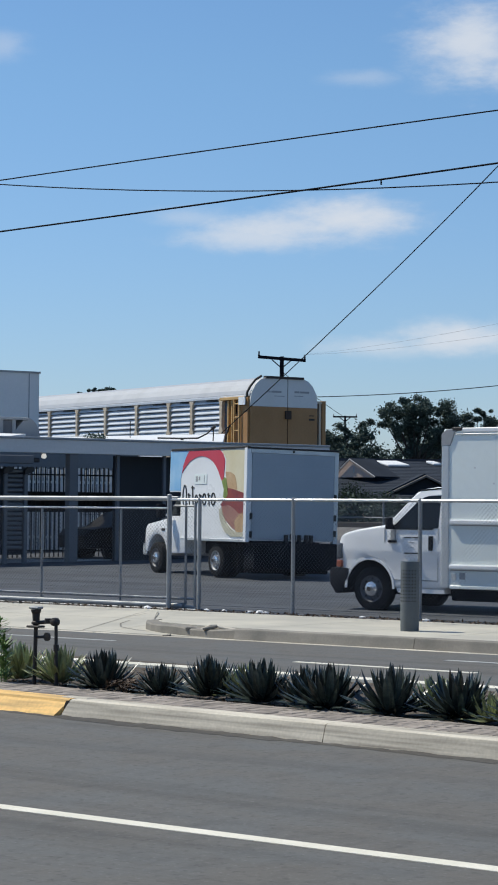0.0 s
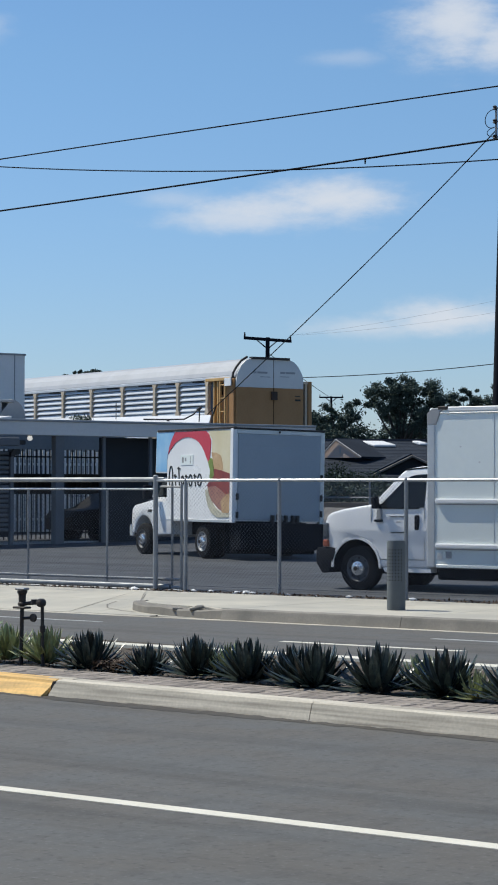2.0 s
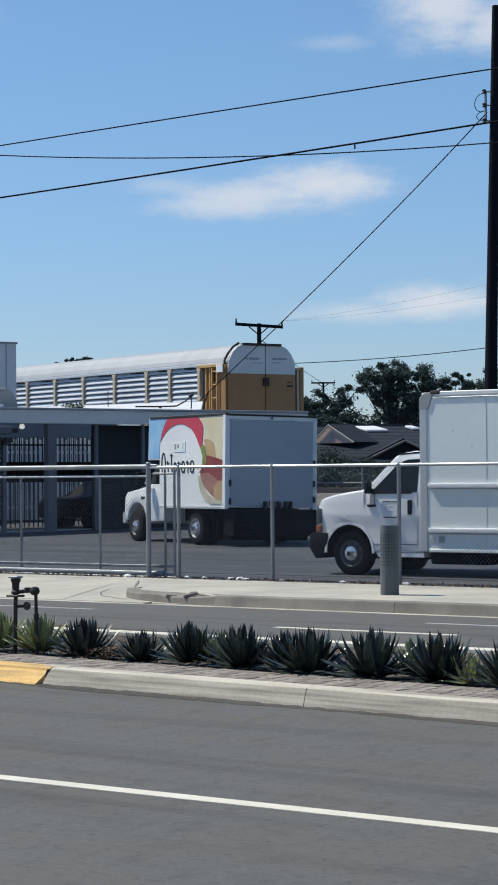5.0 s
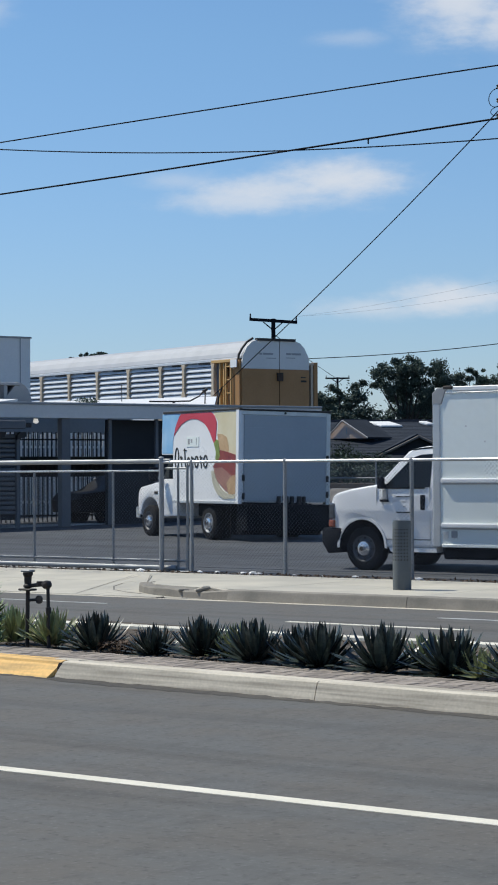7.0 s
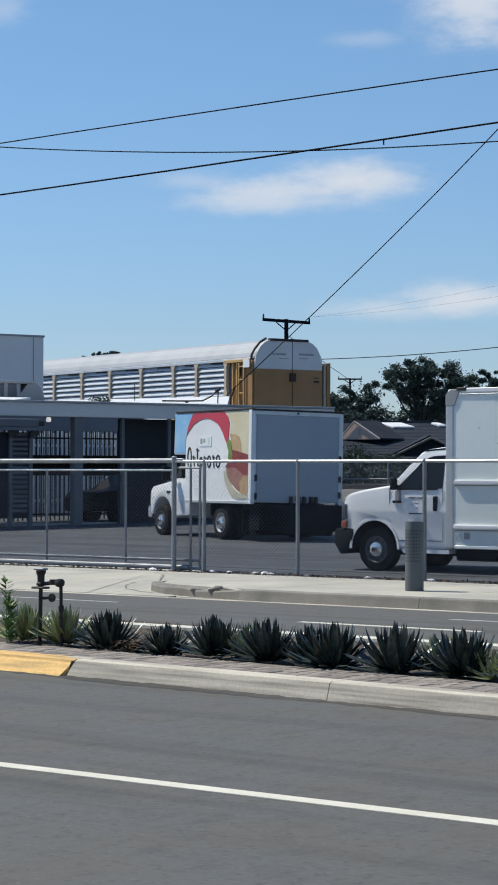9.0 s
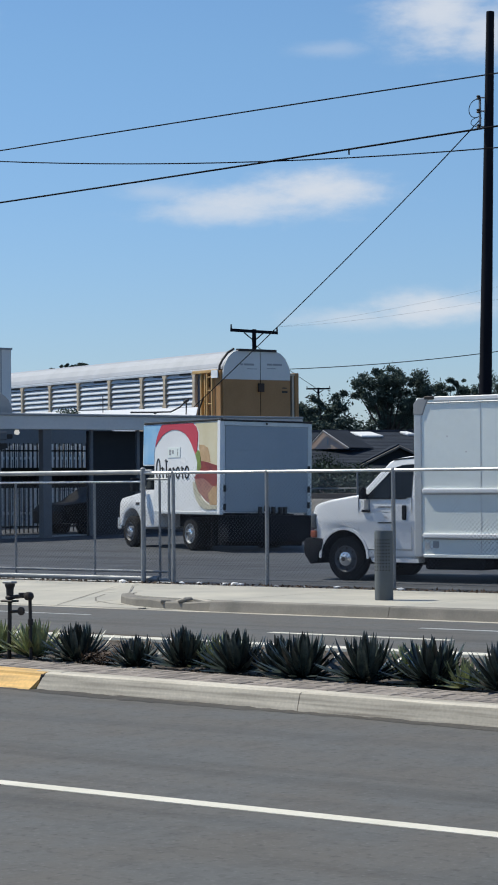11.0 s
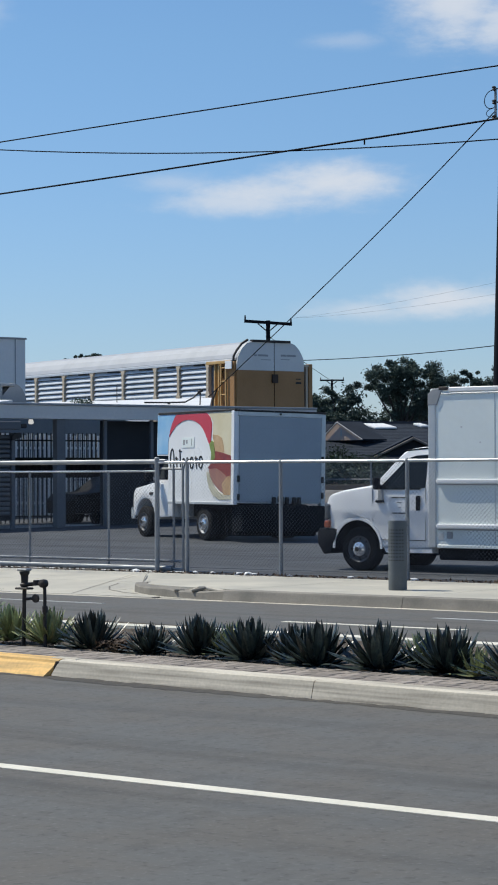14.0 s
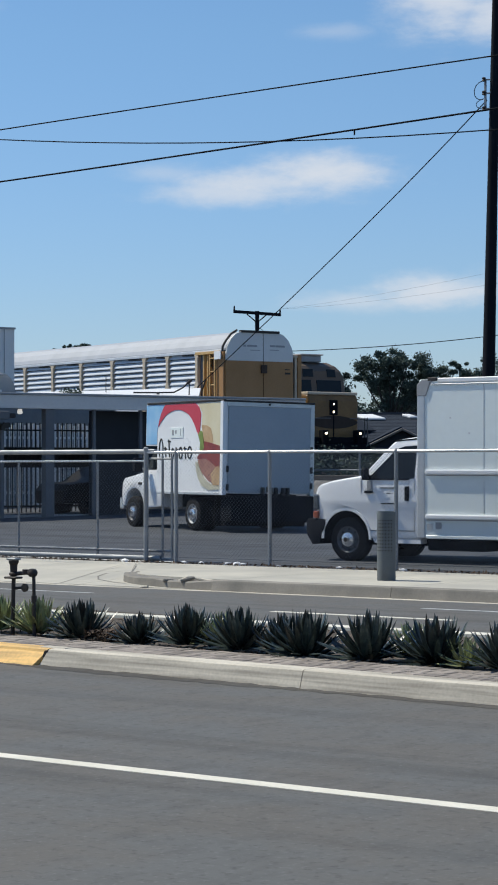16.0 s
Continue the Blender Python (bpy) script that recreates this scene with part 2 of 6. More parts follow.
LOCO_GREY = material("grey_engine_paint", (0.13, 0.12, 0.11), 0.6, 0, 0.8, 0.1, 14)
STEEL_GREY = material("weathered_grey_steel", (0.36, 0.365, 0.37), 0.6, 0.05, 0.6, 0.08, 12, 0, (0.31, 0.315, 0.32))
SHED_GREY = material("grey_stucco", (0.5, 0.49, 0.49), 0.9, 0, 0.5, 0.06, 20, 0.004, (0.45, 0.44, 0.44))
# Dark wall colour with the shade of carport and house gable worked in.
DARK_WALL = material("shade_dark_wall", (0.028, 0.031, 0.036), 0.9, 0, 0.8, 0.12, 20)
ROOF_WHITE = material("white_roof_sheet", (0.78, 0.78, 0.77), 0.6, 0, 1.5, 0.05, 20)
PICKET = material("white_picket_paint", (0.8, 0.79, 0.75), 0.7, 0, 2, 0.1, 30)
CAR_DARK = material("black_car_paint", (0.012, 0.012, 0.014), 0.45, 0, 2, 0.1, 20, spec=0.15)
TIMBER = material("creosoted_timber", (0.013, 0.014, 0.02), 0.9, 0, 1.2, 0.25, 25, 0.004, (0.009, 0.01, 0.014), spec=0.1, stretch=(6, 6, 0.6))
CABLE = material("black_cable", (0.007, 0.008, 0.011), 0.8, 0, 3, 0.1, 20, spec=0.1)
ROOF_SHINGLE = material("dark_shingle", (0.03, 0.037, 0.05), 0.95, 0, 0.6, 0.14, 7, 0.01, (0.024, 0.03, 0.04), random_tone=0.03, spec=0.2)
PEACH = material("peach_stucco", (0.64, 0.47, 0.37), 0.9, 0, 0.8, 0.08, 15, 0.003)
FASCIA = material("pale_fascia_paint", (0.74, 0.7, 0.66), 0.8, 0, 0.6, 0.07, 16, 0, (0.64, 0.61, 0.58), stretch=(0.4, 1, 3))
COLUMN_GREY = material("column_paint", (0.15, 0.155, 0.165), 0.7, 0, 1, 0.1, 14)
BACK_WALL = material("grey_rear_wall", (0.19, 0.2, 0.21), 0.9, 0, 0.8, 0.1, 14, 0.003)
BLOCK_GREY = material("pale_grey_render", (0.86, 0.83, 0.79), 0.9, 0, 0.5, 0.05, 20, 0.004, (0.79, 0.765, 0.73))
BROWN_TRIM = material("brown_trim_paint", (0.2, 0.175, 0.15), 0.8, 0, 2, 0.1, 20)
HOUSE_TRIM = material("pale_trim_paint", (0.5, 0.47, 0.44), 0.7, 0, 2, 0.08, 20)
BARK = material("bark", (0.06, 0.052, 0.045), 0.95, 0, 2, 0.2, 12, 0.01)
LEAF = material("tree_leaf", (0.095, 0.13, 0.1), 0.7, 0, 0.5, 0.25, 5, 0, (0.03, 0.05, 0.042), island=0.55, spec=0.3)
HEDGE = material("hedge_leaf", (0.035, 0.058, 0.026), 0.95, 0, 0.8, 0.25, 5, 0, (0.016, 0.028, 0.016), island=0.4, spec=0.1)
AGAVE = material("agave_leaf", (0.066, 0.086, 0.076), 0.3, 0, 5, 0.2, 25, 0.001, (0.022, 0.032, 0.029), random_tone=0.75, coat=0.3)
AGAVE_PALE = material("pale_agave_leaf", (0.4, 0.42, 0.22), 0.45, 0, 3, 0.18, 25, 0.001, (0.17, 0.2, 0.1), random_tone=0.6)
WEED = material("green_weed", (0.14, 0.24, 0.07), 0.6, 0, 4, 0.15, 25, 0, (0.09, 0.17, 0.05), island=0.35)
MULCH = material("bark_mulch", (0.13, 0.09, 0.065), 0.95, 0, 6, 0.3, 30, 0.01, (0.07, 0.05, 0.035), island=0.4)
BOLLARD_GREY = material("grey_bollard_paint", (0.125, 0.14, 0.145), 0.6, 0.1, 3, 0.1, 40, 0.001, (0.1, 0.112, 0.115))
INK = material("black_lettering", (0.015, 0.015, 0.016), 0.6, 0, 5, 0.1, 30)
LITTER = material("white_litter", (0.75, 0.75, 0.75), 0.7, 0, 8, 0.08, 30)
BALLAST = material("ballast", (0.2, 0.19, 0.18), 0.95, 0, 4, 0.25, 12, 0.03)
RED_PANEL = material("red_wrap", (0.6, 0.06, 0.09), 0.4, 0, 1, 0.04, 12)
BLUE_PANEL = material("sky_blue_wrap", (0.22, 0.48, 0.75), 0.4, 0, 2.4, 0.05, 9, 0, (0.36, 0.58, 0.78))
CREAM_PANEL = material("cream_wrap", (0.72, 0.65, 0.46), 0.4, 0, 2, 0.05, 9, 0, (0.66, 0.57, 0.36))
TANBREAD = material("bread_wrap", (0.45, 0.27, 0.13), 0.45, 0, 3, 0.15, 14, 0, (0.6, 0.42, 0.24))
MAROON = material("dark_red_wrap", (0.2, 0.035, 0.04), 0.45, 0, 4, 0.2, 14, 0, (0.33, 0.07, 0.05))
PINK = material("rosy_brown_wrap", (0.33, 0.15, 0.12), 0.45, 0, 4, 0.2, 14, 0, (0.42, 0.22, 0.16))
PALE_GREEN = material("pale_green_wrap", (0.6, 0.56, 0.42), 0.45, 0, 4, 0.12, 14)
LETTUCE = material("green_wrap", (0.25, 0.33, 0.08), 0.45, 0, 4, 0.2, 14)


# ---- mesh helpers ----
def link(name, bm, mat, parent=None, label=""):
    me = bpy.data.meshes.new(name)
    bm.to_mesh(me)
    bm.free()
    me.materials.append(mat)
    ob = new(name, me)
    if parent is not None:
        ob.parent = parent
    if label:
        ob["label"] = label
    return ob


def part(name, bm, mat, parent, label=""):
    return link(name, bm, mat, parent, label)


def thing(name, m, label, category, group="", kind=""):
    ob = new(name)
    ob.empty_display_size = 0.2
    ob.matrix_world = m
    return tagged(ob, label, category, group, kind)


def box(bm, x0, x1, y0, y1, z0, z1, bevel=0.0, seg=1):
    vs = bmesh.ops.create_cube(bm, size=1.0)["verts"]
    for v in vs:
        v.co = Vector((x0 + (v.co.x + 0.5) * (x1 - x0), y0 + (v.co.y + 0.5) * (y1 - y0), z0 + (v.co.z + 0.5) * (z1 - z0)))
    if bevel:
        es = {e for v in vs for e in v.link_edges}
        bmesh.ops.bevel(bm, geom=list(es), offset=bevel, segments=seg, affect="EDGES", profile=0.5)
    return bm


def abox(*a, **k):
    return box(bmesh.new(), *a, **k)


def rod(bm, a, b, r0, r1=None, seg=10, caps=True):
    a, b = Vector(a), Vector(b)
    m = Matrix.Translation((a + b) / 2) @ (b - a).to_track_quat("Z", "Y").to_matrix().to_4x4()
    bmesh.ops.create_cone(bm, cap_ends=caps, segments=seg, radius1=r0, radius2=r0 if r1 is None else r1,
                          depth=(b - a).length, matrix=m)
    return bm


def arod(*a, **k):
    return rod(bmesh.new(), *a, **k)


def prism(points, y0, y1, bevel=0.0, seg=2):
    """A side outline (x, z), as wide as from y0 to y1."""
    bm = bmesh.new()
    a = [bm.verts.new((x, y0, z)) for x, z in points]
    b = [bm.verts.new((x, y1, z)) for x, z in points]
    n = len(points)
    bm.faces.new(a)
    bm.faces.new(b[::-1])
    rim = []
    for i in range(n):
        bm.faces.new((a[i], b[i], b[(i + 1) % n], a[(i + 1) % n]))
    bmesh.ops.recalc_face_normals(bm, faces=bm.faces[:])
    if bevel:
        es = [e for e in bm.edges if abs(e.verts[0].co.y - e.verts[1].co.y) < 1e-6]
        bmesh.ops.bevel(bm, geom=es, offset=bevel, segments=seg, affect="EDGES", profile=0.5)
    return bm


def lathe(profile, axis="Z", seg=24):
    """Turns (radius, height) about an axis."""
    bm = bmesh.new()
    rings = []
    for r, h in profile:
        ring = []
        for i in range(seg):
            a = 2 * math.pi * i / seg
            p = (r * math.cos(a), r * math.sin(a), h)
            ring.append(bm.verts.new(p if axis == "Z" else (p[0], p[2], p[1])))
        rings.append(ring)
    for p, q in zip(rings, rings[1:]):
        for i in range(seg):
            bm.faces.new((p[i], p[(i + 1) % seg], q[(i + 1) % seg], q[i]))
    bm.faces.new(rings[0])
    bm.faces.new(rings[-1])
    bmesh.ops.recalc_face_normals(bm, faces=bm.faces[:])
    return bm


def shade(ob):
    for p in ob.data.polygons:
        p.use_smooth = True
    ob.data.set_sharp_from_angle(angle=radians(38))
    return ob


def cut(bm, axis, *places):
    """Rings of edges across a mesh, where it is to bend."""
    for c in places:
        co, no = [0, 0, 0], [0, 0, 0]
        co["xyz".index(axis)], no["xyz".index(axis)] = c, 1
        bmesh.ops.bisect_plane(bm, geom=bm.verts[:] + bm.edges[:] + bm.faces[:], plane_co=co, plane_no=no)


def tube(name, points, r, mat, parent=None, res=2):
    cu = bpy.data.curves.new(name, "CURVE")
    cu.dimensions, cu.bevel_depth, cu.bevel_resolution = "3D", r, res
    sp = cu.splines.new("POLY")
    sp.points.add(len(points) - 1)
    for p, co in zip(sp.points, points):
        p.co = (*co, 1)
    cu.materials.append(mat)
    ob = new(name, cu)
    if parent is not None:
        ob.parent = parent
    return ob


def setting(name, bm, mat, label):
    return tagged(link(name, bm, mat), label, kind="structure")


# ---- ground, road, median, pavement ----
LOT_SLOPE = 0.017


def lot_z(y):
    return 0.15 + LOT_SLOPE * max(0.0, min(y, 62) - 27.8)


bm = bmesh.new()
ROWS = [(-1500, -0.12), (27.55, -0.12), (27.56, 0.146), (27.8, 0.15), (35, lot_z(35)), (45, lot_z(45)), (55, lot_z(55)), (62, lot_z(62)), (120, 1.0), (3000, 1.0)]
XS = (-3000, -300, -120, -60, -30, 0, 60, 300, 3000)
grid = [[bm.verts.new((x, y, z)) for x in XS] for y, z in ROWS]
for p, q in zip(grid, grid[1:]):
    for i in range(len(XS) - 1):
        bm.faces.new((p[i], p[i + 1], q[i + 1], q[i]))
setting("ground", bm, ASPHALT_LOT, "dark grey asphalt yard rising gently to the railway")

setting("road", abox(-160, 160, -3, 14.2, -0.1, 0.0), ASPHALT, "worn grey asphalt carriageway")
setting("road_far", abox(-160, 160, 17.6, 23.655, -0.1, 0.0), ASPHALT, "grey asphalt carriageway beyond the median")


def stripe(name, x0, x1, y0, y1, mat, label):
    setting(name, abox(x0, x1, y0, y1, 0.0005, 0.005), mat, label)


stripe("line_near", -120, 120, 9.40, 9.54, LINE_PAINT, "solid white painted lane line")
stripe("line_far", -15.26, -12.72, 20.77, 20.9, LINE_PAINT, "white dash of a painted lane line")
stripe("line_cycle", -14.1, 60, 22.32, 22.43, WORN_PAINT, "worn white cycle lane line")
stripe("line_cycle_left", -60, -19.48, 22.33, 22.43, WORN_PAINT, "worn white cycle lane line")
stripe("line_far_next", -60, -24.5, 20.77, 20.9, LINE_PAINT, "white dash of a painted lane line")

# the camera's own side of the street
setting("pavement_near", abox(-160, 160, -60, -3, -0.1, 0.15), CONCRETE, "pale concrete pavement")

# median: kerbs of cast lengths, a paver border, a planted bed
median = setting("median", abox(-70, 40, 16.2, 17.75, -0.1, 0.12), EARTH, "raised street median with kerbs, pavers and a planted bed")


def kerb_length(x0, x1, y0, y1, top, mat, parent, label, name="kerb_stone", batter=0.03, slant0=0.0, slant1=0.0):
    bm = bmesh.new()
    out = [(y0 - batter, -0.08), (y0 - batter + 0.004, 0.0), (y0 + 0.01, top - 0.03), (y0 + 0.018, top - 0.01), (y0 + 0.04, top), (y1, top), (y1, -0.08)]
    a = [bm.verts.new((x0 + slant0 * max(0.0, z / top), y, z)) for y, z in out]
    b = [bm.verts.new((x1 + slant1 * max(0.0, z / top), y, z)) for y, z in out]
    bm.faces.new(a)
    bm.faces.new(b[::-1])
    for i in range(len(out)):
        j = (i + 1) % len(out)
        bm.faces.new((a[i], b[i], b[j], a[j]))
    bmesh.ops.recalc_face_normals(bm, faces=bm.faces[:])
    return part(name, bm, mat, parent, label)


MED = pose(-12.75, 13.97, 0, 0, 0, -4.7)
x = -12.79
while x < 6:
    kerb_length(x + 12.79, x + 15.79 - 0.008, 0.0, 0.22, 0.152, KERB, median, "stained pale concrete kerb", slant0=0.085 if x < -12 else 0.0).matrix_basis = MED
    x += 3.0
x = -12.775
while x > -30:
    kerb_length(x + 9.75, x + 12.738, 0.02, 0.24, 0.15, YELLOW_KERB, median, "worn yellow painted kerb", batter=0.1, slant1=0.085 if x > -13 else 0.0).matrix_basis = MED
    x -= 3.0
bm = abox(-0.12, 0.2, 0.1, 0.22, 0.13, 0.158, 0.006)
part("kerb_cap", bm, KERB, median, "chipped end of the kerb").matrix_basis = MED
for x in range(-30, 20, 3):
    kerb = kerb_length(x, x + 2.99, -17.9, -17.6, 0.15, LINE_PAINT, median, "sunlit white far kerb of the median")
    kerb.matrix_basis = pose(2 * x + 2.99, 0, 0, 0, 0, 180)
part("planting_bed", abox(-40, 20, 0.8, 4.2, -0.09, 0.116), EARTH, median, "dark earth of the planted bed").matrix_basis = MED
part("paver_bed", abox(-20, 20, 0.22, 0.87, -0.05, 0.138), MORTAR, median).matrix_basis = MED

# far kerb, gutter and pavement
far_pavement = setting("pavement", abox(-18.48, 160, 24.02, 27.55, -0.1, 0.13), MORTAR, "pale concrete pavement with a driveway apron")
far_kerb = setting("kerb", abox(-18.6, 160, 23.9, 24.02, -0.1, 0.14), KERB_GREY, "grey concrete kerb and gutter")
for x in np.arange(-18.5, 14, 3.0):
    kerb_length(x, x + 2.992, 23.82, 24.05, 0.152, KERB_GREY, far_kerb, "")
for x in np.arange(-60, 20, 3.0):
    part("gutter_slab", abox(x, x + 2.99, 23.66, 23.83, -0.09, 0.004, 0.003), KERB, far_kerb)
# curved return of the kerb into the driveway
bm = bmesh.new()
prev = None
for i in range(9):
    a = i / 8
    xk = -18.5 - 2.35 * math.sin(a * 1.5)
    yk = 23.82 + 1.0 * (1 - math.cos(a * 1.5))
    top = 0.15 + 0.014 * math.sin(a * 9) - (0.045 if i in (1, 2) else 0.0)
    ring = [bm.verts.new(p) for p in ((xk, yk, -0.05), (xk, yk + 0.02, top - 0.02), (xk, yk + 0.05, top), (xk, yk + 0.3, top), (xk, yk + 0.3, -0.05))]
    if prev:
        for j in range(4):
            bm.faces.new((prev[j], prev[j + 1], ring[j + 1], ring[j]))
    else:
        bm.faces.new(ring)
    prev = ring
bm.faces.new(prev)
bmesh.ops.recalc_face_normals(bm, faces=bm.faces[:])
part("kerb_return", bm, KERB_GREY, far_kerb, "curved kerb at the driveway mouth")
wing = [(-18.46, 24.06)] + [(-18.5 - 2.35 * math.sin(a * 0.25), 23.87 + 0.25 + 1.0 * (1 - math.cos(a * 0.25))) for a in range(1, 7)] + [(-22.4, 27.5), (-18.46, 27.5)]
bm = bmesh.new()
up = [bm.verts.new((px, py, 0.151)) for px, py in wing]
low = [bm.verts.new((px, py, -0.05)) for px, py in wing]
bm.faces.new(up)
bm.faces.new(low[::-1])
for i in range(len(wing)):
    j = (i + 1) % len(wing)
    bm.faces.new((up[i], up[j], low[j], low[i]))
bmesh.ops.recalc_face_normals(bm, faces=bm.faces[:])
part("wing_slab", bm, CONCRETE, far_pavement)
for x in np.arange(-18.45, 6, 1.5):
    for y0, y1 in ((24.06, 25.78), (25.79, 27.5)):
        part("slab", abox(x, x + 1.493, y0, y1, 0.0, 0.151, 0.006), CONCRETE, far_pavement)
# driveway apron: sloping slabs
for x in np.arange(-45.0, -18.5, 3.0):
    for k, (y0, y1) in enumerate(((23.84, 25.6), (25.61, 27.5))):
        bm = abox(x, x + 2.99, y0, y1, -0.08, 0.0)
        for v in bm.verts:
            if v.co.z > -0.01:
                v.co.z = 0.01 + 0.142 * min(1, max(0, (v.co.y - 23.84) / 2.6))
        part("apron_slab", bm, CONCRETE, far_pavement)
for x, y, sx, sy, sz, turn, tip, dark in ((-18.75, 24.0, 0.2, 0.07, 0.03, 6, 5, 0), (-19.15, 24.07, 0.16, 0.09, 0.035, -14, -8, 0), (-19.02, 23.93, 0.13, 0.05, 0.03, 24, -12, 1),
                                           (-19.42, 23.98, 0.1, 0.06, 0.03, 40, 6, 1), (-18.62, 23.9, 0.09, 0.04, 0.02, -8, 3, 0), (-19.7, 23.78, 0.06, 0.04, 0.02, 15, 0, 1)):
    sx, sy, sz = sx * 0.8, sy * 0.75, sz * 0.7
    chunk = abox(-sx, sx, -sy, sy, -sz, sz, min(sx, sy, sz) * 0.5)
    for v in chunk.verts:
        v.co.z += 0.018 * math.sin(v.co.x * 37 + x * 9)
        v.co.y += 0.02 * math.sin(v.co.x * 29 + y * 5)
    part("broken_chunk", chunk, KERB_GREY if dark else KERB, far_kerb, "broken piece of kerb").matrix_basis = pose(x, y, 0.125 if y > 23.8 else 0.01, 0, tip, turn)


def apron_z(y):
    return 0.01 + 0.142 * min(1.0, max(0.0, (y - 23.84) / 2.6))


def apron_joint(points, w=0.009):
    """A dark sawn joint across the apron slabs."""
    bm = bmesh.new()
    prev = None
    for k, (x, y) in enumerate(points):
        xa, ya = points[max(0, k - 1)]
        xb, yb = points[min(len(points) - 1, k + 1)]
        d = Vector((yb - ya, xa - xb, 0)).normalized() * w
        c = Vector((x, y, apron_z(y) + 0.004))
        pair = [bm.verts.new(c + d), bm.verts.new(c - d)]
        if prev:
            bm.faces.new((prev[0], prev[1], pair[1], pair[0]))
        prev = pair
    part("apron_joint", bm, KERB_GREY, far_pavement, "dark joint in the driveway apron")


apron_joint([(-22.57 + 1.17 * k / 8, 26.72 - 2.86 * k / 8) for k in range(9)])
apron_joint([(-22.41 + 1.31 * k / 6, 26.82 - 1.7 * k / 6) for k in range(7)])
apron_joint([(-21.75, 25.35), (-21.55, 24.9), (-21.2, 24.5), (-20.7, 24.25), (-20.35, 24.15)], 0.013)
apron_joint([(-25.6 + 1.2 * k / 8, 27.0 - 3.0 * k / 8) for k in range(9)])
bm = abox(-0.036, -0.004, 0.006, 0.2, 0.0, 0.135)
for v in bm.verts:
    v.co.x += 0.085 * v.co.z / 0.152
part("kerb_joint", bm, IRON, median, "dark open joint").matrix_basis = MED
# uneven dark edge where the road surface laps against the kerb
bm = bmesh.new()
rng = random.Random(52)
prev = None
for k in range(150):
    xk = -6.0 + k * 0.11
    reach = 0.05 + 0.05 * (1 + math.sin(xk * 1.3)) + rng.uniform(0.0, 0.07)
    pair = [bm.verts.new((xk, 0.02, 0.006 + 0.012 * rng.random())), bm.verts.new((xk, -0.03 - reach, 0.002))]
    if prev:
        bm.faces.new((prev[0], prev[1], pair[1], pair[0]))
    prev = pair
part("gutter_dirt", bm, TAR, median, "dark uneven road edge along the kerb").matrix_basis = MED


# ---- fence, gate, bollard ----
def mesh_panel(x0, x1, y, z0, z1, step=0.069, r=0.0017):
    """Woven wire as two crossing sets of slanting rods."""
    verts, faces = [], []

    def wire(xa, za, xb, zb, yy):
        n = len(verts)
        dx, dz = xb - xa, zb - za
        l = math.hypot(dx, dz)
        if l < 0.02:
            return
        px, pz = -dz / l * r, dx / l * r
        for ex, ez in ((xa, za), (xb, zb)):
            verts.extend(((ex + px, yy, ez + pz), (ex, yy - r, ez), (ex - px, yy, ez - pz), (ex, yy + r, ez)))
        for i in range(4):
            j = (i + 1) % 4
            faces.append((n + i, n + j, n + 4 + j, n + 4 + i))

    h = z1 - z0
    s = x0 - h
    while s < x1:
        for sign in (1, -1):
            a, b = s, s + h
            za, zb = (z0, z1) if sign > 0 else (z1, z0)
            ta, tb = max(0.0, (x0 - a) / h), min(1.0, (x1 - a) / h)
            if tb > ta:
                wire(a + ta * h, za + ta * (zb - za), a + tb * h, za + tb * (zb - za), y + sign * r * 0.9)
        s += step
    me = bpy.data.meshes.new("wire_mesh")
    me.from_pydata(verts, [], faces)
    me.materials.append(WIRE)
    return me


def wire_part(parent, *a, **k):
    ob = new("wire_mesh", mesh_panel(*a, **k))
    ob.parent = parent
    return tagged(ob, "diamond wire mesh", kind="stuff")


FY = 27.8
fence = thing("chain_link_fence", pose(0, 0, 0), "galvanised chain-link fence with round posts and a top rail", "fence")
POSTS = [-22.35, -20.42, -18.0, -15.58, -13.16, -10.74, -8.32]
for x in POSTS:
    p = part("post", arod((x, FY, 0.1), (x, FY, 1.99), 0.032, seg=14), GALV, fence)
    shade(p)
    cap = lathe([(0.034, 0), (0.035, 0.02), (0.025, 0.04), (0.004, 0.05)], seg=12)
    c = part("post_cap", cap, GALV, p)
    c.matrix_basis = pose(x, FY, 1.98)
for a, b in zip([-23.0] + POSTS[1:], POSTS[1:]):
    part("top_rail", arod((a, FY, 1.985), (b, FY, 1.985), 0.024, seg=12), RAIL_HIGHLIGHT, fence)
part("tension_wire", arod((-22.3, FY, 0.24), (-8.3, FY, 0.24), 0.004, seg=6), WIRE, fence)
wire_part(fence, -22.3, -8.3, FY - 0.03, 0.2, 1.98)

gate = thing("sliding_gate", pose(0, 0, 0), "closed galvanised sliding gate with chain-link mesh", "gate")
for z, r in ((2.0, 0.041), (1.84, 0.019), (0.33, 0.024), (0.21, 0.045)):
    part("rail", arod((-30.5, FY + 0.1, z), (-23.05 if z > 1 else -22.75, FY + 0.1, z), r, seg=12), RAIL_HIGHLIGHT if 1 < z < 1.9 else GALV, gate)
for x in (-29.7, -27.85, -26.0, -24.16, -22.72):
    part("upright", arod((x, FY + 0.1, 0.2), (x, FY + 0.1, 1.84 if x < -23 else 1.93), 0.022, seg=10), GALV, gate)
part("gate_leaf_edge", arod((-22.52, FY + 0.1, 0.2), (-22.52, FY + 0.1, 1.93), 0.024, seg=10), GALV, gate)
for z in (0.2, 1.88, 0.33):
    part("stub_rail", arod((-23.0, FY + 0.1, z), (-22.5, FY + 0.1, z), 0.02, seg=10), GALV, gate)
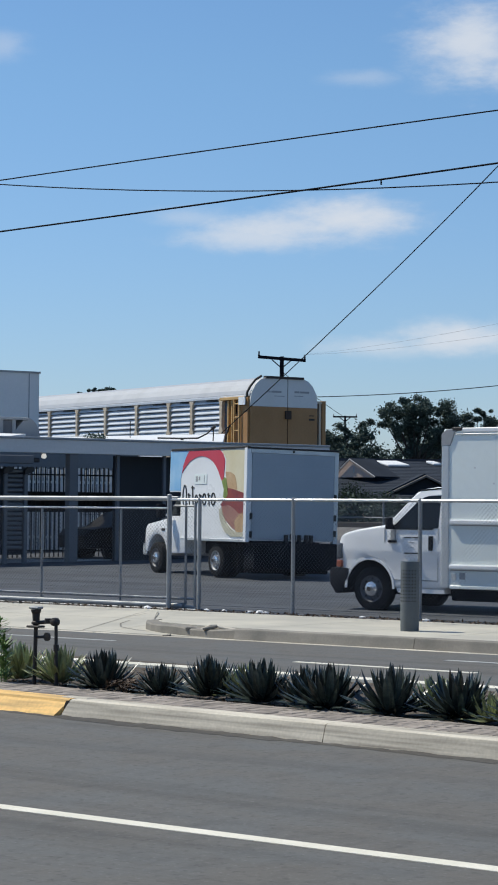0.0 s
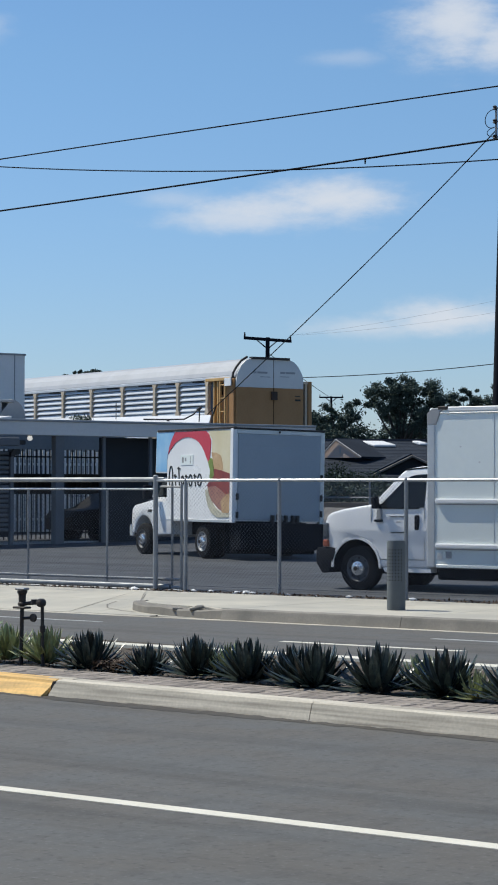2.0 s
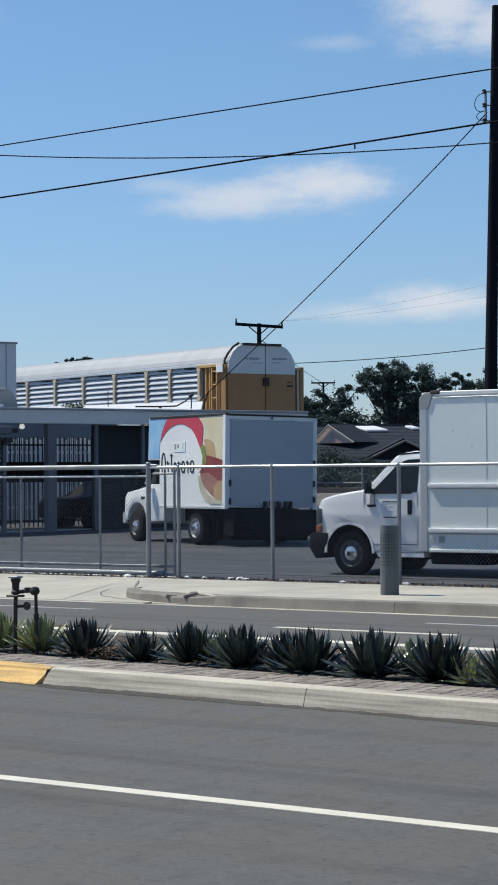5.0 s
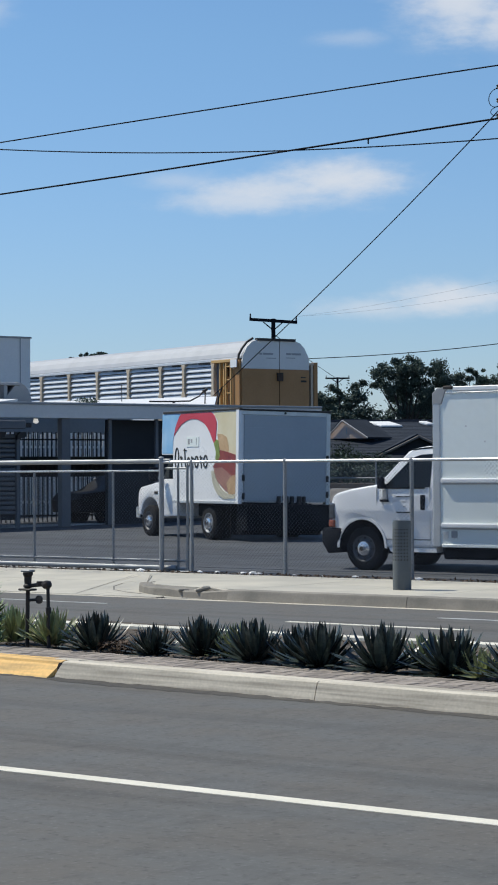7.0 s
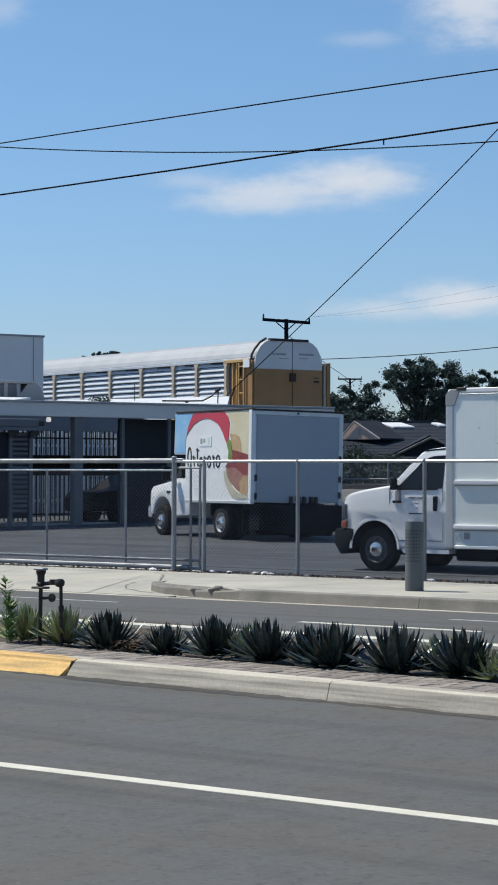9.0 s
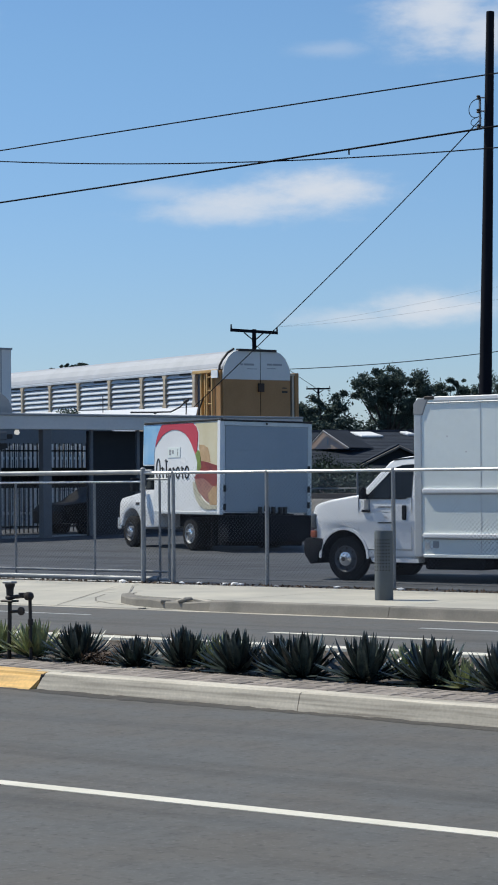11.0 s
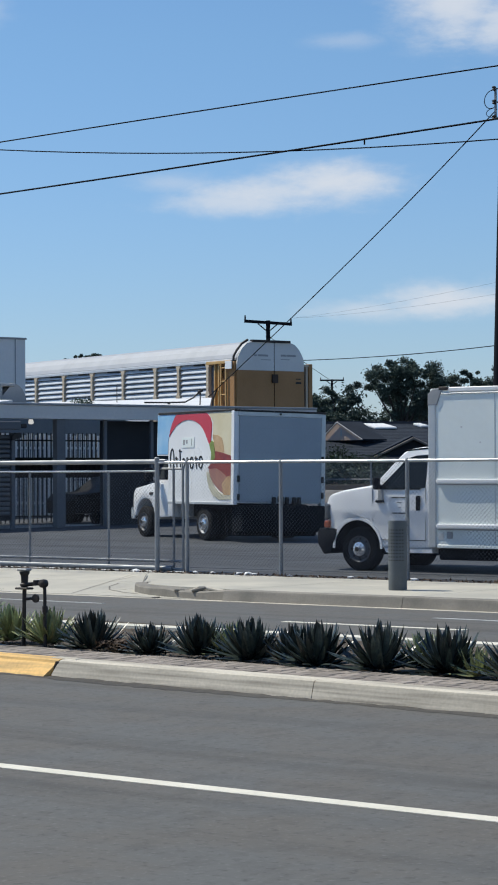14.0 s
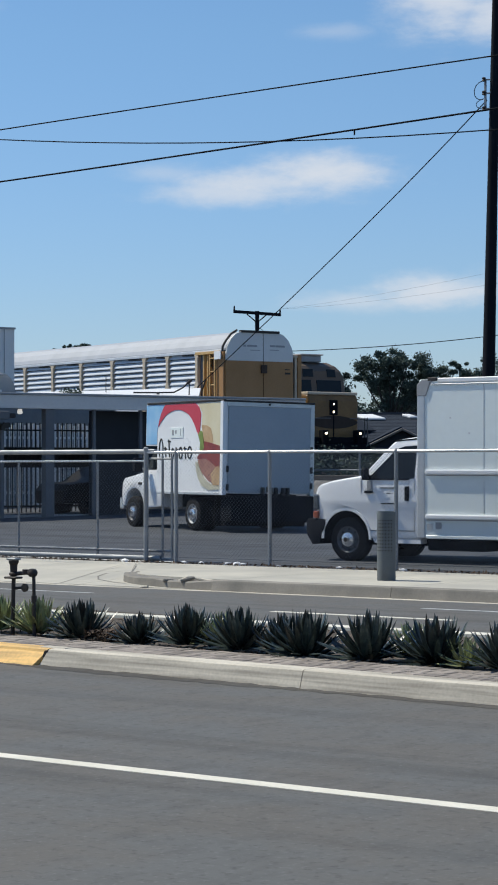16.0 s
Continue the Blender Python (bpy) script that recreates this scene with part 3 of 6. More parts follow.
wire_part(gate, -30.5, -22.52, FY + 0.07, 0.24, 1.84)
part("roller_track", abox(-31, -22.4, FY + 0.02, FY + 0.2, 0.1, 0.165, 0.01), GALV, gate)
gate_post = thing("gate_post", pose(-23.0, FY, 0.14), "stout galvanised gate post with a cap plate", "post")
shade(part("post", arod((0, 0, -0.05), (0, 0, 1.9), 0.042, seg=18), GALV, gate_post))
part("cap", lathe([(0.046, 0), (0.047, 0.02), (0.03, 0.035), (0.005, 0.04)], seg=14), GALV, gate_post).matrix_basis = pose(0, 0, 1.9)
part("foot_plate", abox(-0.11, 0.11, -0.11, 0.11, 0.0, 0.018, 0.004), GALV, gate_post)
part("latch_bracket", abox(-0.02, 0.2, -0.02, 0.05, 1.82, 1.9, 0.01), GALV, gate_post)

bollard = thing("bollard", pose(-16.48, 25.2, 0.151), "grey cylindrical steel bollard with rows of punched holes", "bollard")
bm = lathe([(0.129, 0), (0.13, 0.02), (0.13, 0.93), (0.127, 0.955), (0.118, 0.955), (0.118, 0.9), (0.02, 0.9)], seg=40)
for v in bm.verts:
    v.co.z *= 1.01
shade(part("shell", bm, BOLLARD_GREY, bollard))
for row in range(10):
    for k in range(9):
        a = radians(-175 + 10 * k * 1.9)
        p = Vector((0.1295 * math.cos(a), 0.1295 * math.sin(a), 0.42 + row * 0.047))
        nrm = Vector((math.cos(a), math.sin(a), 0))
        part("hole", arod(p, p + nrm * 0.0025, 0.0105, seg=8), IRON, bollard)
# ---- vehicles ----
def wheel(parent, x, y, r, w, out, rim_mat=None, hub=True, name="wheel"):
    """A wheel about the y axis; out is +1 or -1, the way its face looks."""
    prof = [(r * 0.58, -w / 2), (r * 0.8, -w / 2 - 0.008), (r * 0.95, -w / 2 + 0.015), (r, -w / 2 + 0.05), (r, w / 2 - 0.05),
            (r * 0.95, w / 2 - 0.015), (r * 0.8, w / 2 + 0.008), (r * 0.58, w / 2)]
    prof = [(r * 0.56, -0.021 * out)] + prof + [(r * 0.56, -0.02 * out)]
    tyre = shade(part(name, lathe(prof, "Y", 32), RUBBER, parent))
    tyre.matrix_basis = pose(x, y, r)
    s = out
    rim = lathe([(r * 0.3, s * (w / 2 - 0.05)), (r * 0.42, s * (w / 2 - 0.04)), (r * 0.52, s * (w / 2 - 0.025)), (r * 0.57, s * (w / 2 + 0.004)),
                 (r * 0.6, s * (w / 2 + 0.006)), (r * 0.6, s * (w / 2 - 0.03))], "Y", 28)
    rm = shade(part("rim", rim, rim_mat or RIM, tyre))
    for k in range(8):
        a = 2 * math.pi * k / 8
        cx, cz = 0.46 * r * math.cos(a), 0.46 * r * math.sin(a)
        part("hand_hole", arod((cx, s * (w / 2 - 0.06), cz), (cx, s * (w / 2 - 0.026), cz), 0.022, seg=8), IRON, tyre)
    if hub:
        hb = lathe([(r * 0.37, s * (w / 2 - 0.09)), (r * 0.36, s * (w / 2 - 0.02)), (r * 0.31, s * (w / 2 + 0.02)), (r * 0.15, s * (w / 2 + 0.035)), (r * 0.13, s * (w / 2 + 0.07)), (r * 0.03, s * (w / 2 + 0.075))], "Y", 20)
        shade(part("hub", hb, CHROME, tyre))
        part("hub_cap", arod((0, s * (w / 2 + 0.07), 0), (0, s * (w / 2 + 0.082), 0), r * 0.1, seg=12), IRON, tyre)
        for k in range(8):
            a = 2 * math.pi * (k + 0.5) / 8
            cx, cz = 0.19 * r * math.cos(a), 0.19 * r * math.sin(a)
            part("wheel_nut", arod((cx, s * (w / 2 - 0.0), cz), (cx, s * (w / 2 + 0.03), cz), 0.012, seg=6), IRON, tyre)
    return tyre


def arch(cx, cz, r, a0, a1, n=14):
    return [(cx + r * math.cos(radians(a0 + (a1 - a0) * i / n)), cz + r * math.sin(radians(a0 + (a1 - a0) * i / n))) for i in range(n + 1)]


def inward(bm, z0, k, mid):
    for v in bm.verts:
        if v.co.z > z0:
            v.co.y += (mid - v.co.y) * k * (v.co.z - z0)


def slab_poly(name, pts, y, t, mat, parent, label=""):
    """A thin sheet of outline (x, z) at y, t thick towards +y."""
    return part(name, prism(pts, y, y + t), mat, parent, label)


# white cutaway box van
van = thing("box_van", pose(-20.02, 29.4, 0.165, 0, 0, 180), "white cutaway van with a boxy cargo body, parked behind the fence", "van")
outline = [(0.64, 0.7), (0.66, 0.95), (0.655, 1.16), (0.62, 1.23), (0.54, 1.285), (0.3, 1.345), (0.0, 1.39), (-0.28, 1.43), (-0.36, 1.48), (-0.62, 1.75), (-0.84, 1.97),
           (-0.95, 2.02), (-1.2, 2.055), (-1.44, 2.06), (-1.44, 0.4), (-0.5, 0.4)] + arch(0.0, 0.4, 0.47, 178, 8) + [(0.5, 0.5), (0.55, 0.7)]
bm = prism(outline, -1.98, 0.0, 0.045, 3)
cut(bm, "z", 0.62, 0.86, 0.98, 1.04, 1.2, 1.4)
cut(bm, "x", 0.2, 0.35, 0.5, -0.3)
for v in bm.verts:
    if 0.9 < v.co.z < 1.1 and abs(v.co.y + 0.99) > 0.9:
        v.co.y += 0.02 if v.co.y > -0.9 else -0.02
inward(bm, 1.4, 0.22, -0.99)
for v in bm.verts:
    if v.co.x > 0.2:
        v.co.y += (-0.99 - v.co.y) * 0.16 * (v.co.x - 0.2) ** 1.5
cab = shade(part("cab", bm, WHITE, van, "white painted cab with a sloping bonnet"))


def on_cab(z):
    return 0.004 - (max(0, z - 1.4) * 0.22) * 0.99


def cab_sheet(name, pts, mat, parent, lift=0.006, label=""):
    bm = bmesh.new()
    top = [bm.verts.new((x, on_cab(z) + lift, z)) for x, z in pts]
    low = [bm.verts.new((x, on_cab(z) - 0.03, z)) for x, z in pts]
    bm.faces.new(top)
    bm.faces.new(low[::-1])
    for i in range(len(pts)):
        j = (i + 1) % len(pts)
        bm.faces.new((top[i], top[j], low[j], low[i]))
    bmesh.ops.recalc_face_normals(bm, faces=bm.faces[:])
    return part(name, bm, mat, parent, label)


cab_sheet("side_window", [(-0.44, 1.385), (-0.5, 1.48), (-0.82, 1.8), (-0.92, 1.87), (-1.1, 1.91), (-1.32, 1.92), (-1.335, 1.385)], GLASS_DARK, van, 0.004, "dark door window")
cab_sheet("window_pillar", [(-0.37, 1.44), (-0.5, 1.44), (-0.9, 1.83), (-1.0, 1.885), (-1.13, 1.92), (-1.335, 1.93), (-1.335, 2.01), (-1.1, 2.005), (-0.93, 1.975), (-0.82, 1.9), (-0.62, 1.7)], WHITE, van, 0.009, "white windscreen pillar")
for pts in ([(-0.42, 1.36), (-1.24, 1.36), (-1.24, 1.385), (-0.42, 1.385)],):
    cab_sheet("window_seal", pts, PLASTIC, van, 0.01)
for x, zb in ((-0.30, 0.84), (-1.335, 0.52)):
    cab_sheet("door_seam", [(x, zb), (x + 0.008, zb), (x + 0.008, 1.38), (x, 1.38)], STEEL_GREY, van, 0.006)
cab_sheet("sill_seam", [(-0.48, 0.53), (-1.335, 0.53), (-1.335, 0.54), (-0.48, 0.54)], PLASTIC, van, 0.003)
cab_sheet("bonnet_seam", [(0.1, 1.04), (-0.28, 1.06), (-0.28, 1.066), (0.1, 1.047)], STEEL_GREY, van, 0.002)
bm = abox(-1.24, -1.16, 0.0, 0.035, 1.02, 1.26, 0.012, 2)
part("door_handle", bm, PLASTIC, van, "black door handle")
bm = abox(-0.52, -0.42, -0.02, 0.03, 1.18, 1.36, 0.015, 2)
part("mirror_bracket", bm, STEEL_GREY, van)
part("mirror_foot", abox(-0.54, -0.38, 0.0, 0.05, 1.145, 1.185, 0.01), PLASTIC, van)
mirror = part("door_mirror", abox(-0.5, -0.41, 0.05, 0.18, 1.36, 1.56, 0.03, 3), PLASTIC, van, "black door mirror")
part("mirror_arm", arod((-0.46, 0.0, 1.42), (-0.4, 0.1, 1.45), 0.025, seg=10), PLASTIC, mirror)
far_mirror = part("far_door_mirror", abox(-0.44, -0.28, -2.3, -2.06, 1.36, 1.68, 0.04, 3), PLASTIC, van, "black door mirror")
part("mirror_arm", arod((-0.4, -2.07, 1.42), (-0.4, -1.9, 1.42), 0.025, seg=10), PLASTIC, far_mirror)
# windscreen across the front
bm = bmesh.new()
ws = [(-0.40, -0.12, 1.49), (-0.84, -0.21, 1.95), (-0.84, -1.77, 1.95), (-0.40, -1.86, 1.49)]
nrm = Vector((0.72, 0, 0.69)) * 0.012
a = [bm.verts.new(Vector(p) + nrm) for p in ws]
b = [bm.verts.new(Vector(p) - nrm * 3) for p in ws]
bm.faces.new(a)
bm.faces.new(b[::-1])
for i in range(4):
    bm.faces.new((a[i], a[(i + 1) % 4], b[(i + 1) % 4], b[i]))
bmesh.ops.recalc_face_normals(bm, faces=bm.faces[:])
part("windscreen", bm, GLASS_DARK, van, "dark sloping windscreen")
part("roof_gutter", arod((-0.9, -0.125, 2.0), (-1.43, -0.125, 2.045), 0.012, seg=8), PLASTIC, van, "dark roof gutter")
part("wiper_cowl", abox(-0.34, -0.22, -1.85, -0.1, 1.4, 1.47, 0.02), PLASTIC, van)
# front: bumper, grille, lamps
bm = prism([(0.84, 0.42), (0.87, 0.5), (0.86, 0.66), (0.82, 0.71), (0.46, 0.71), (0.38, 0.66), (0.42, 0.52), (0.5, 0.42), (0.55, 0.3), (0.72, 0.28)], -2.0, 0.015, 0.03, 2)
for v in bm.verts:
    if v.co.x > 0.5:
        v.co.y += (-0.99 - v.co.y) * 0.22 * (v.co.x - 0.5)
shade(part("front_bumper", bm, PLASTIC, van, "dark grey plastic front bumper"))
part("grille", abox(0.62, 0.685, -1.65, -0.33, 0.76, 1.1, 0.02), PLASTIC, van, "dark grille")
for side in (1, -1):
    y1 = 0.004 if side > 0 else -1.984
    y0 = y1 - 0.4 * side
    part("headlight", abox(0.56, 0.672, min(y0, y1), max(y0, y1), 0.86, 1.12, 0.03, 2), LAMP_GLASS, van, "clear headlight")
    part("turn_signal", abox(0.565, 0.676, min(y0, y1), max(y0, y1), 0.72, 0.84, 0.02, 2), ORANGE, van, "amber turn signal")
for x, y, out in ((0.0, -0.17, 1), (0.0, -1.85, -1)):
    wheel(van, x, y, 0.372, 0.23, out)
for x, y, out in ((-3.53, -0.2, 1), (-3.53, -0.45, 1), (-3.53, -1.85, -1), (-3.53, -1.6, -1)):
    wheel(van, x, y, 0.372, 0.22, out, hub=False)
part("wheel_arch_liner", prism(arch(0, 0.4, 0.46, 0, 180) + arch(0, 0.4, 0.44, 180, 0), -0.9, -0.02), UNDER, van)
part("arch_lip", prism(arch(0, 0.4, 0.495, -2, 182) + arch(0, 0.4, 0.455, 182, -2), -0.01, 0.012), WHITE, van)
part("underbody", abox(-5.4, 0.5, -1.6, -0.45, 0.28, 0.5), UNDER, van)
part("fuel_tank", abox(-2.6, -1.5, -0.75, -0.12, 0.22, 0.42, 0.04, 2), UNDER, van)
part("side_step", prism([(-1.45, 0.4), (-0.52, 0.4), (-0.56, 0.33), (-1.45, 0.33)], -0.2, -0.01), WHITE, van)
# cargo body
vb = part("cargo_body", abox(-5.75, -1.44, -2.22, 0.03, 0.45, 2.99, 0.025, 2), BOX_WHITE, van, "white panelled cargo body")
part("corner_post", abox(-1.56, -1.41, -0.02, 0.045, 0.42, 2.86, 0.02, 2), ALU, vb, "pale grey front corner post")
bm = prism([(-1.41, 2.72), (-1.41, 2.9), (-1.5, 2.985), (-1.78, 3.0), (-1.66, 2.93), (-1.58, 2.72)], -0.03, 0.05, 0.012)
part("corner_cap", bm, STEEL_GREY, vb, "grey moulded roof corner")
part("cap_trim", abox(-1.79, -1.62, -0.05, 0.056, 2.96, 3.015, 0.008), IRON, vb)
part("roof_rail", abox(-5.75, -1.8, -0.03, 0.05, 2.93, 3.005, 0.012), WHITE, vb, "white roof edge rail")
part("roof_rail_lip", abox(-5.75, -1.66, 0.0, 0.048, 2.895, 2.915, 0.006), ALU, vb)
for k in range(14):
    part("rivet", arod((-1.8 - k * 0.25, 0.03, 2.89), (-1.8 - k * 0.25, 0.05, 2.89), 0.011, seg=8), ALU, vb)
for z, r in ((1.49, 0.04), (0.77, 0.04)):
    rub = part("rub_rail", prism([(-5.7, z - r), (-1.6, z - r), (-1.57, z - 0.01), (-1.6, z + r), (-5.7, z + r)], 0.02, 0.085, 0.02, 2), WHITE, vb, "white rub rail")
    # Grey strip paints the shadow cast below each rub rail.
    part("rail_shadow_gap", abox(-5.7, -1.585, 0.028, 0.036, z - 0.06, z - 0.04), STEEL_GREY, vb)
for x in (-2.66, -3.88, -5.1):
    part("panel_seam", abox(x, x + 0.014, 0.028, 0.034, 0.5, 2.89), ALU, vb)
part("skirt", abox(-5.75, -1.57, -0.02, 0.04, 0.42, 0.475, 0.008), BOX_WHITE, vb)
part("side_marker", abox(-1.87, -1.76, 0.028, 0.045, 0.575, 0.685, 0.006), STEEL_GREY, vb, "small grey vent plate")
part("sticker", abox(-1.7, -1.6, 0.028, 0.034, 0.55, 0.66), ALU, vb, "small pale sticker")
# unreadable lettering on the door
for x0, x1, z0, z1 in ((-0.68, -0.81, 1.225, 1.24), (-0.84, -0.98, 1.225, 1.24), (-0.79, -0.88, 1.14, 1.152), (-0.82, -0.87, 1.065, 1.073), (-0.7, -0.8, 0.965, 0.985), (-0.82, -0.96, 0.965, 0.985), (-0.64, -0.99, 0.85, 0.855), (-0.77, -0.88, 0.805, 0.81)):
    cab_sheet("lettering_bar", [(x1, z0), (x0, z0), (x0, z1), (x1, z1)], STEEL_GREY if z0 < 0.9 else PLASTIC, van, 0.022 if 0.9 < z0 < 1.1 else 0.006)
for x, z in ((-2.4, 2.1), (-2.05, 2.35)):
    part("scuff", abox(x, x + 0.03, 0.028, 0.033, z, z + 0.025), ALU, vb)


# white box truck with a printed side
TZ = lot_z(38.2)
truck = thing("box_truck", pose(-28.37, 36.86, TZ, 1.0, 0, 157.5), "white box truck with a colourful printed side and grey rear shutter", "truck")
bm = prism([(0, 0.84), (3.02, 0.86), (3.02, 1.9), (3.56, 1.9), (3.58, 1.95), (3.56, 2.84), (3.5, 2.87), (0, 2.85)], -2.3, -0.004)
tb = part("cargo_body", bm, WHITE, truck, "white cargo box reaching over the cab")


def wrap(name, pts, lift, mat, label=""):
    return part(name, prism(pts, -0.006, lift), mat, tb, label)


def ell(cx, cz, rx, rz, a0, a1, n=20):
    return [(cx + rx * math.cos(radians(a0 + (a1 - a0) * i / n)), cz + rz * math.sin(radians(a0 + (a1 - a0) * i / n))) for i in range(n + 1)]


wrap("blue_panel", [(3.03, 1.93), (3.55, 1.93), (3.55, 2.83), (2.7, 2.83), (2.82, 2.62), (2.98, 2.38), (3.03, 2.2)], 0.003, BLUE_PANEL, "sky-blue print")
wrap("cream_print", [(0.12, 1.85), (0.6, 1.88), (0.82, 1.95), (0.95, 2.3), (0.93, 2.62), (1.15, 2.83), (0.12, 2.82)], 0.003, CREAM_PANEL, "cream bun print")
wrap("red_arc", [(2.97, 2.33), (2.93, 2.48), (2.84, 2.63), (2.74, 2.75), (2.63, 2.83), (1.24, 2.83), (1.08, 2.74), (0.99, 2.6), (1.0, 2.45), (1.02, 2.3), (1.06, 2.08), (1.16, 2.2), (1.28, 2.36), (1.4, 2.48), (1.54, 2.58), (1.7, 2.64), (1.88, 2.685), (2.04, 2.7), (2.2, 2.695), (2.36, 2.67), (2.5, 2.63), (2.64, 2.58), (2.76, 2.5), (2.88, 2.42)], 0.007, RED_PANEL, "red arc print")
wrap("bread_slice", [(0.95, 2.34), (0.72, 2.33), (0.53, 2.26), (0.45, 2.1), (0.42, 1.95), (0.8, 1.88)], 0.007, TANBREAD, "brown bread print")
wrap("salad", [(1.1, 2.13), (0.98, 2.22), (0.89, 2.18), (0.86, 2.0), (0.82, 1.84), (0.92, 1.74), (1.02, 1.78), (1.0, 1.95)], 0.011, LETTUCE, "green leaf print")
wrap("filling", [(0.82, 1.98), (0.5, 1.94), (0.12, 1.87), (0.12, 1.4), (0.3, 1.42), (0.5, 1.51), (0.76, 1.6), (0.95, 1.56), (1.15, 1.6), (1.02, 1.7), (0.86, 1.78)], 0.009, MAROON, "dark red filling print")
wrap("filling_low", [(1.1, 1.57), (0.85, 1.6), (0.6, 1.55), (0.3, 1.42), (0.3, 1.25), (0.42, 1.05), (0.6, 1.1), (0.76, 1.2), (0.9, 1.28), (1.0, 1.4)], 0.012, PINK, "rosy brown filling print")
wrap("bread_slice_low", [(0.5, 1.26), (0.3, 1.4), (0.12, 1.44), (0.12, 1.01), (0.42, 1.01)], 0.015, TANBREAD, "brown bread print")
wrap("salad_low", [(1.2, 1.52), (1.08, 1.52), (0.98, 1.36), (0.84, 1.2), (0.66, 1.09), (0.45, 1.02), (0.12, 0.99), (0.12, 0.92), (0.63, 0.91), (0.9, 1.0), (1.05, 1.14), (1.15, 1.32)], 0.017, PALE_GREEN, "pale green print")
wrap("sticker", [(1.8, 2.07), (2.37, 2.07), (2.37, 2.3), (1.8, 2.3)], 0.006, BOX_WHITE, "pale sticker")
for x0, z0, w, h in ((2.22, 2.13, 0.09, 0.12), (2.1, 2.16, 0.07, 0.08), (1.9, 2.11, 0.02, 0.16)):
    wrap("sticker_mark", [(x0, z0), (x0 + w, z0), (x0 + w, z0 + h), (x0, z0 + h)], 0.009, STEEL_GREY)
# brand script drawn as plain loops and strokes
lx = 2.95
for k, (w, h0, h1, ring) in enumerate(((0.2, 1.64, 2.0, True), (0.14, 1.66, 1.86, False), (0.14, 1.66, 1.98, False), (0.15, 1.68, 1.84, True), (0.14, 1.66, 1.85, False), (0.18, 1.66, 1.86, True), (0.15, 1.66, 1.86, False), (0.2, 1.66, 1.87, True))):
    w, h0, h1 = w * 1.22, 1.56 + (h0 - 1.64) * 1.4, 1.56 + (h1 - 1.64) * 1.4
    cx, cz = lx - w / 2, (h0 + h1) / 2
    if ring:
        outer = ell(cx, cz, w * 0.42, (h1 - h0) / 2, 90, 440, 20)
        inner = ell(cx, cz, w * 0.42 - 0.036, (h1 - h0) / 2 - 0.038, 440, 90, 20)
        wrap("brand_stroke", outer + inner, 0.008, INK)
    else:
        wrap("brand_stroke", [(cx - 0.055, h0), (cx - 0.017, h0), (cx + 0.038, h1), (cx + 0.0, h1)], 0.008, INK)
        wrap("brand_stroke", [(cx - 0.07, h1 - 0.06), (cx + 0.06, h1 - 0.05), (cx + 0.06, h1 - 0.025), (cx - 0.07, h1 - 0.035)], 0.010, INK)
    lx -= w
part("top_rail", abox(-0.03, 3.5, -0.06, 0.02, 2.84, 2.89, 0.008), IRON, tb, "dark roof edge")
part("bottom_rail", abox(0.0, 3.0, -0.03, 0.02, 0.8, 0.86, 0.006), ALU, tb)
part("corner_post", abox(-0.035, 0.1, -0.07, 0.022, 0.8, 2.86, 0.01), WHITE, tb, "white corner post")
part("frame_post", abox(-0.035, 0.1, -2.33, -2.22, 0.75, 2.83, 0.01), ALU, tb)
part("rear_header", abox(-0.034, 0.05, -2.23, -0.07, 2.74, 2.84, 0.008), ALU, tb)
part("rear_roof_edge", abox(-0.05, 0.06, -2.33, 0.02, 2.835, 2.875, 0.006), IRON, tb)
shut = part("roller_shutter", abox(-0.02, 0.03, -2.22, -0.12, 0.86, 2.745), SHUTTER, truck, "blue-grey roller shutter")
for k in range(7):
    part("shutter_slat", abox(-0.026, 0.0, -2.21, -0.13, 0.87 + k * 0.267, 0.87 + k * 0.267 + 0.266, 0.0015), SHUTTER, shut)
part("shutter_latch", abox(-0.05, 0.0, -1.2, -1.1, 0.88, 1.0, 0.01), IRON, shut)
for y, z in ((-0.1, 0.9), (-0.1, 1.3), (-2.25, 0.95), (-2.25, 1.3), (-2.25, 1.75)):
    part("hinge", abox(-0.06, -0.02, y - 0.03, y + 0.03, z, z + 0.14, 0.01), IRON, tb)
for y in (-0.98, -1.18, -1.32, -1.5, -1.62):
    part("tail_lift_arm", abox(-0.12, 0.0, y - 0.03, y + 0.03, 0.72, 0.98, 0.01), IRON, truck)
part("light_dot", arod((-0.05, -1.15, 2.8), (-0.03, -1.15, 2.8), 0.025, seg=10), IRON, tb)
part("rear_bumper", abox(-0.22, 0.25, -2.22, -0.1, 0.22, 0.8, 0.02), UNDER, truck, "dark rear bumper and tail lift")
part("chassis", abox(-0.1, 3.2, -1.7, -0.7, 0.5, 0.84), UNDER, truck)
part("lift_cylinder", abox(0.1, 0.45, -2.2, -0.2, 0.12, 0.6, 0.03), UNDER, truck)
part("mudflap", abox(0.5, 0.53, -2.2, -1.6, 0.12, 0.82), RUBBER, truck)
part("mudflap", abox(0.5, 0.53, -0.8, -0.1, 0.12, 0.82), RUBBER, truck)
part("tow_bar", arod((-0.05, -0.95, 0.34), (-0.05, -1.5, 0.34), 0.03), ALU, truck)
for x, y, out, rm in ((1.39, -0.16, 1, GALV), (1.39, -0.42, 1, None), (1.39, -2.18, -1, None), (1.39, -2.02, -1, None), (4.42, -0.24, 1, None), (4.42, -2.2, -1, None)):
    wheel(truck, x, y, 0.37, 0.24, out, rm)
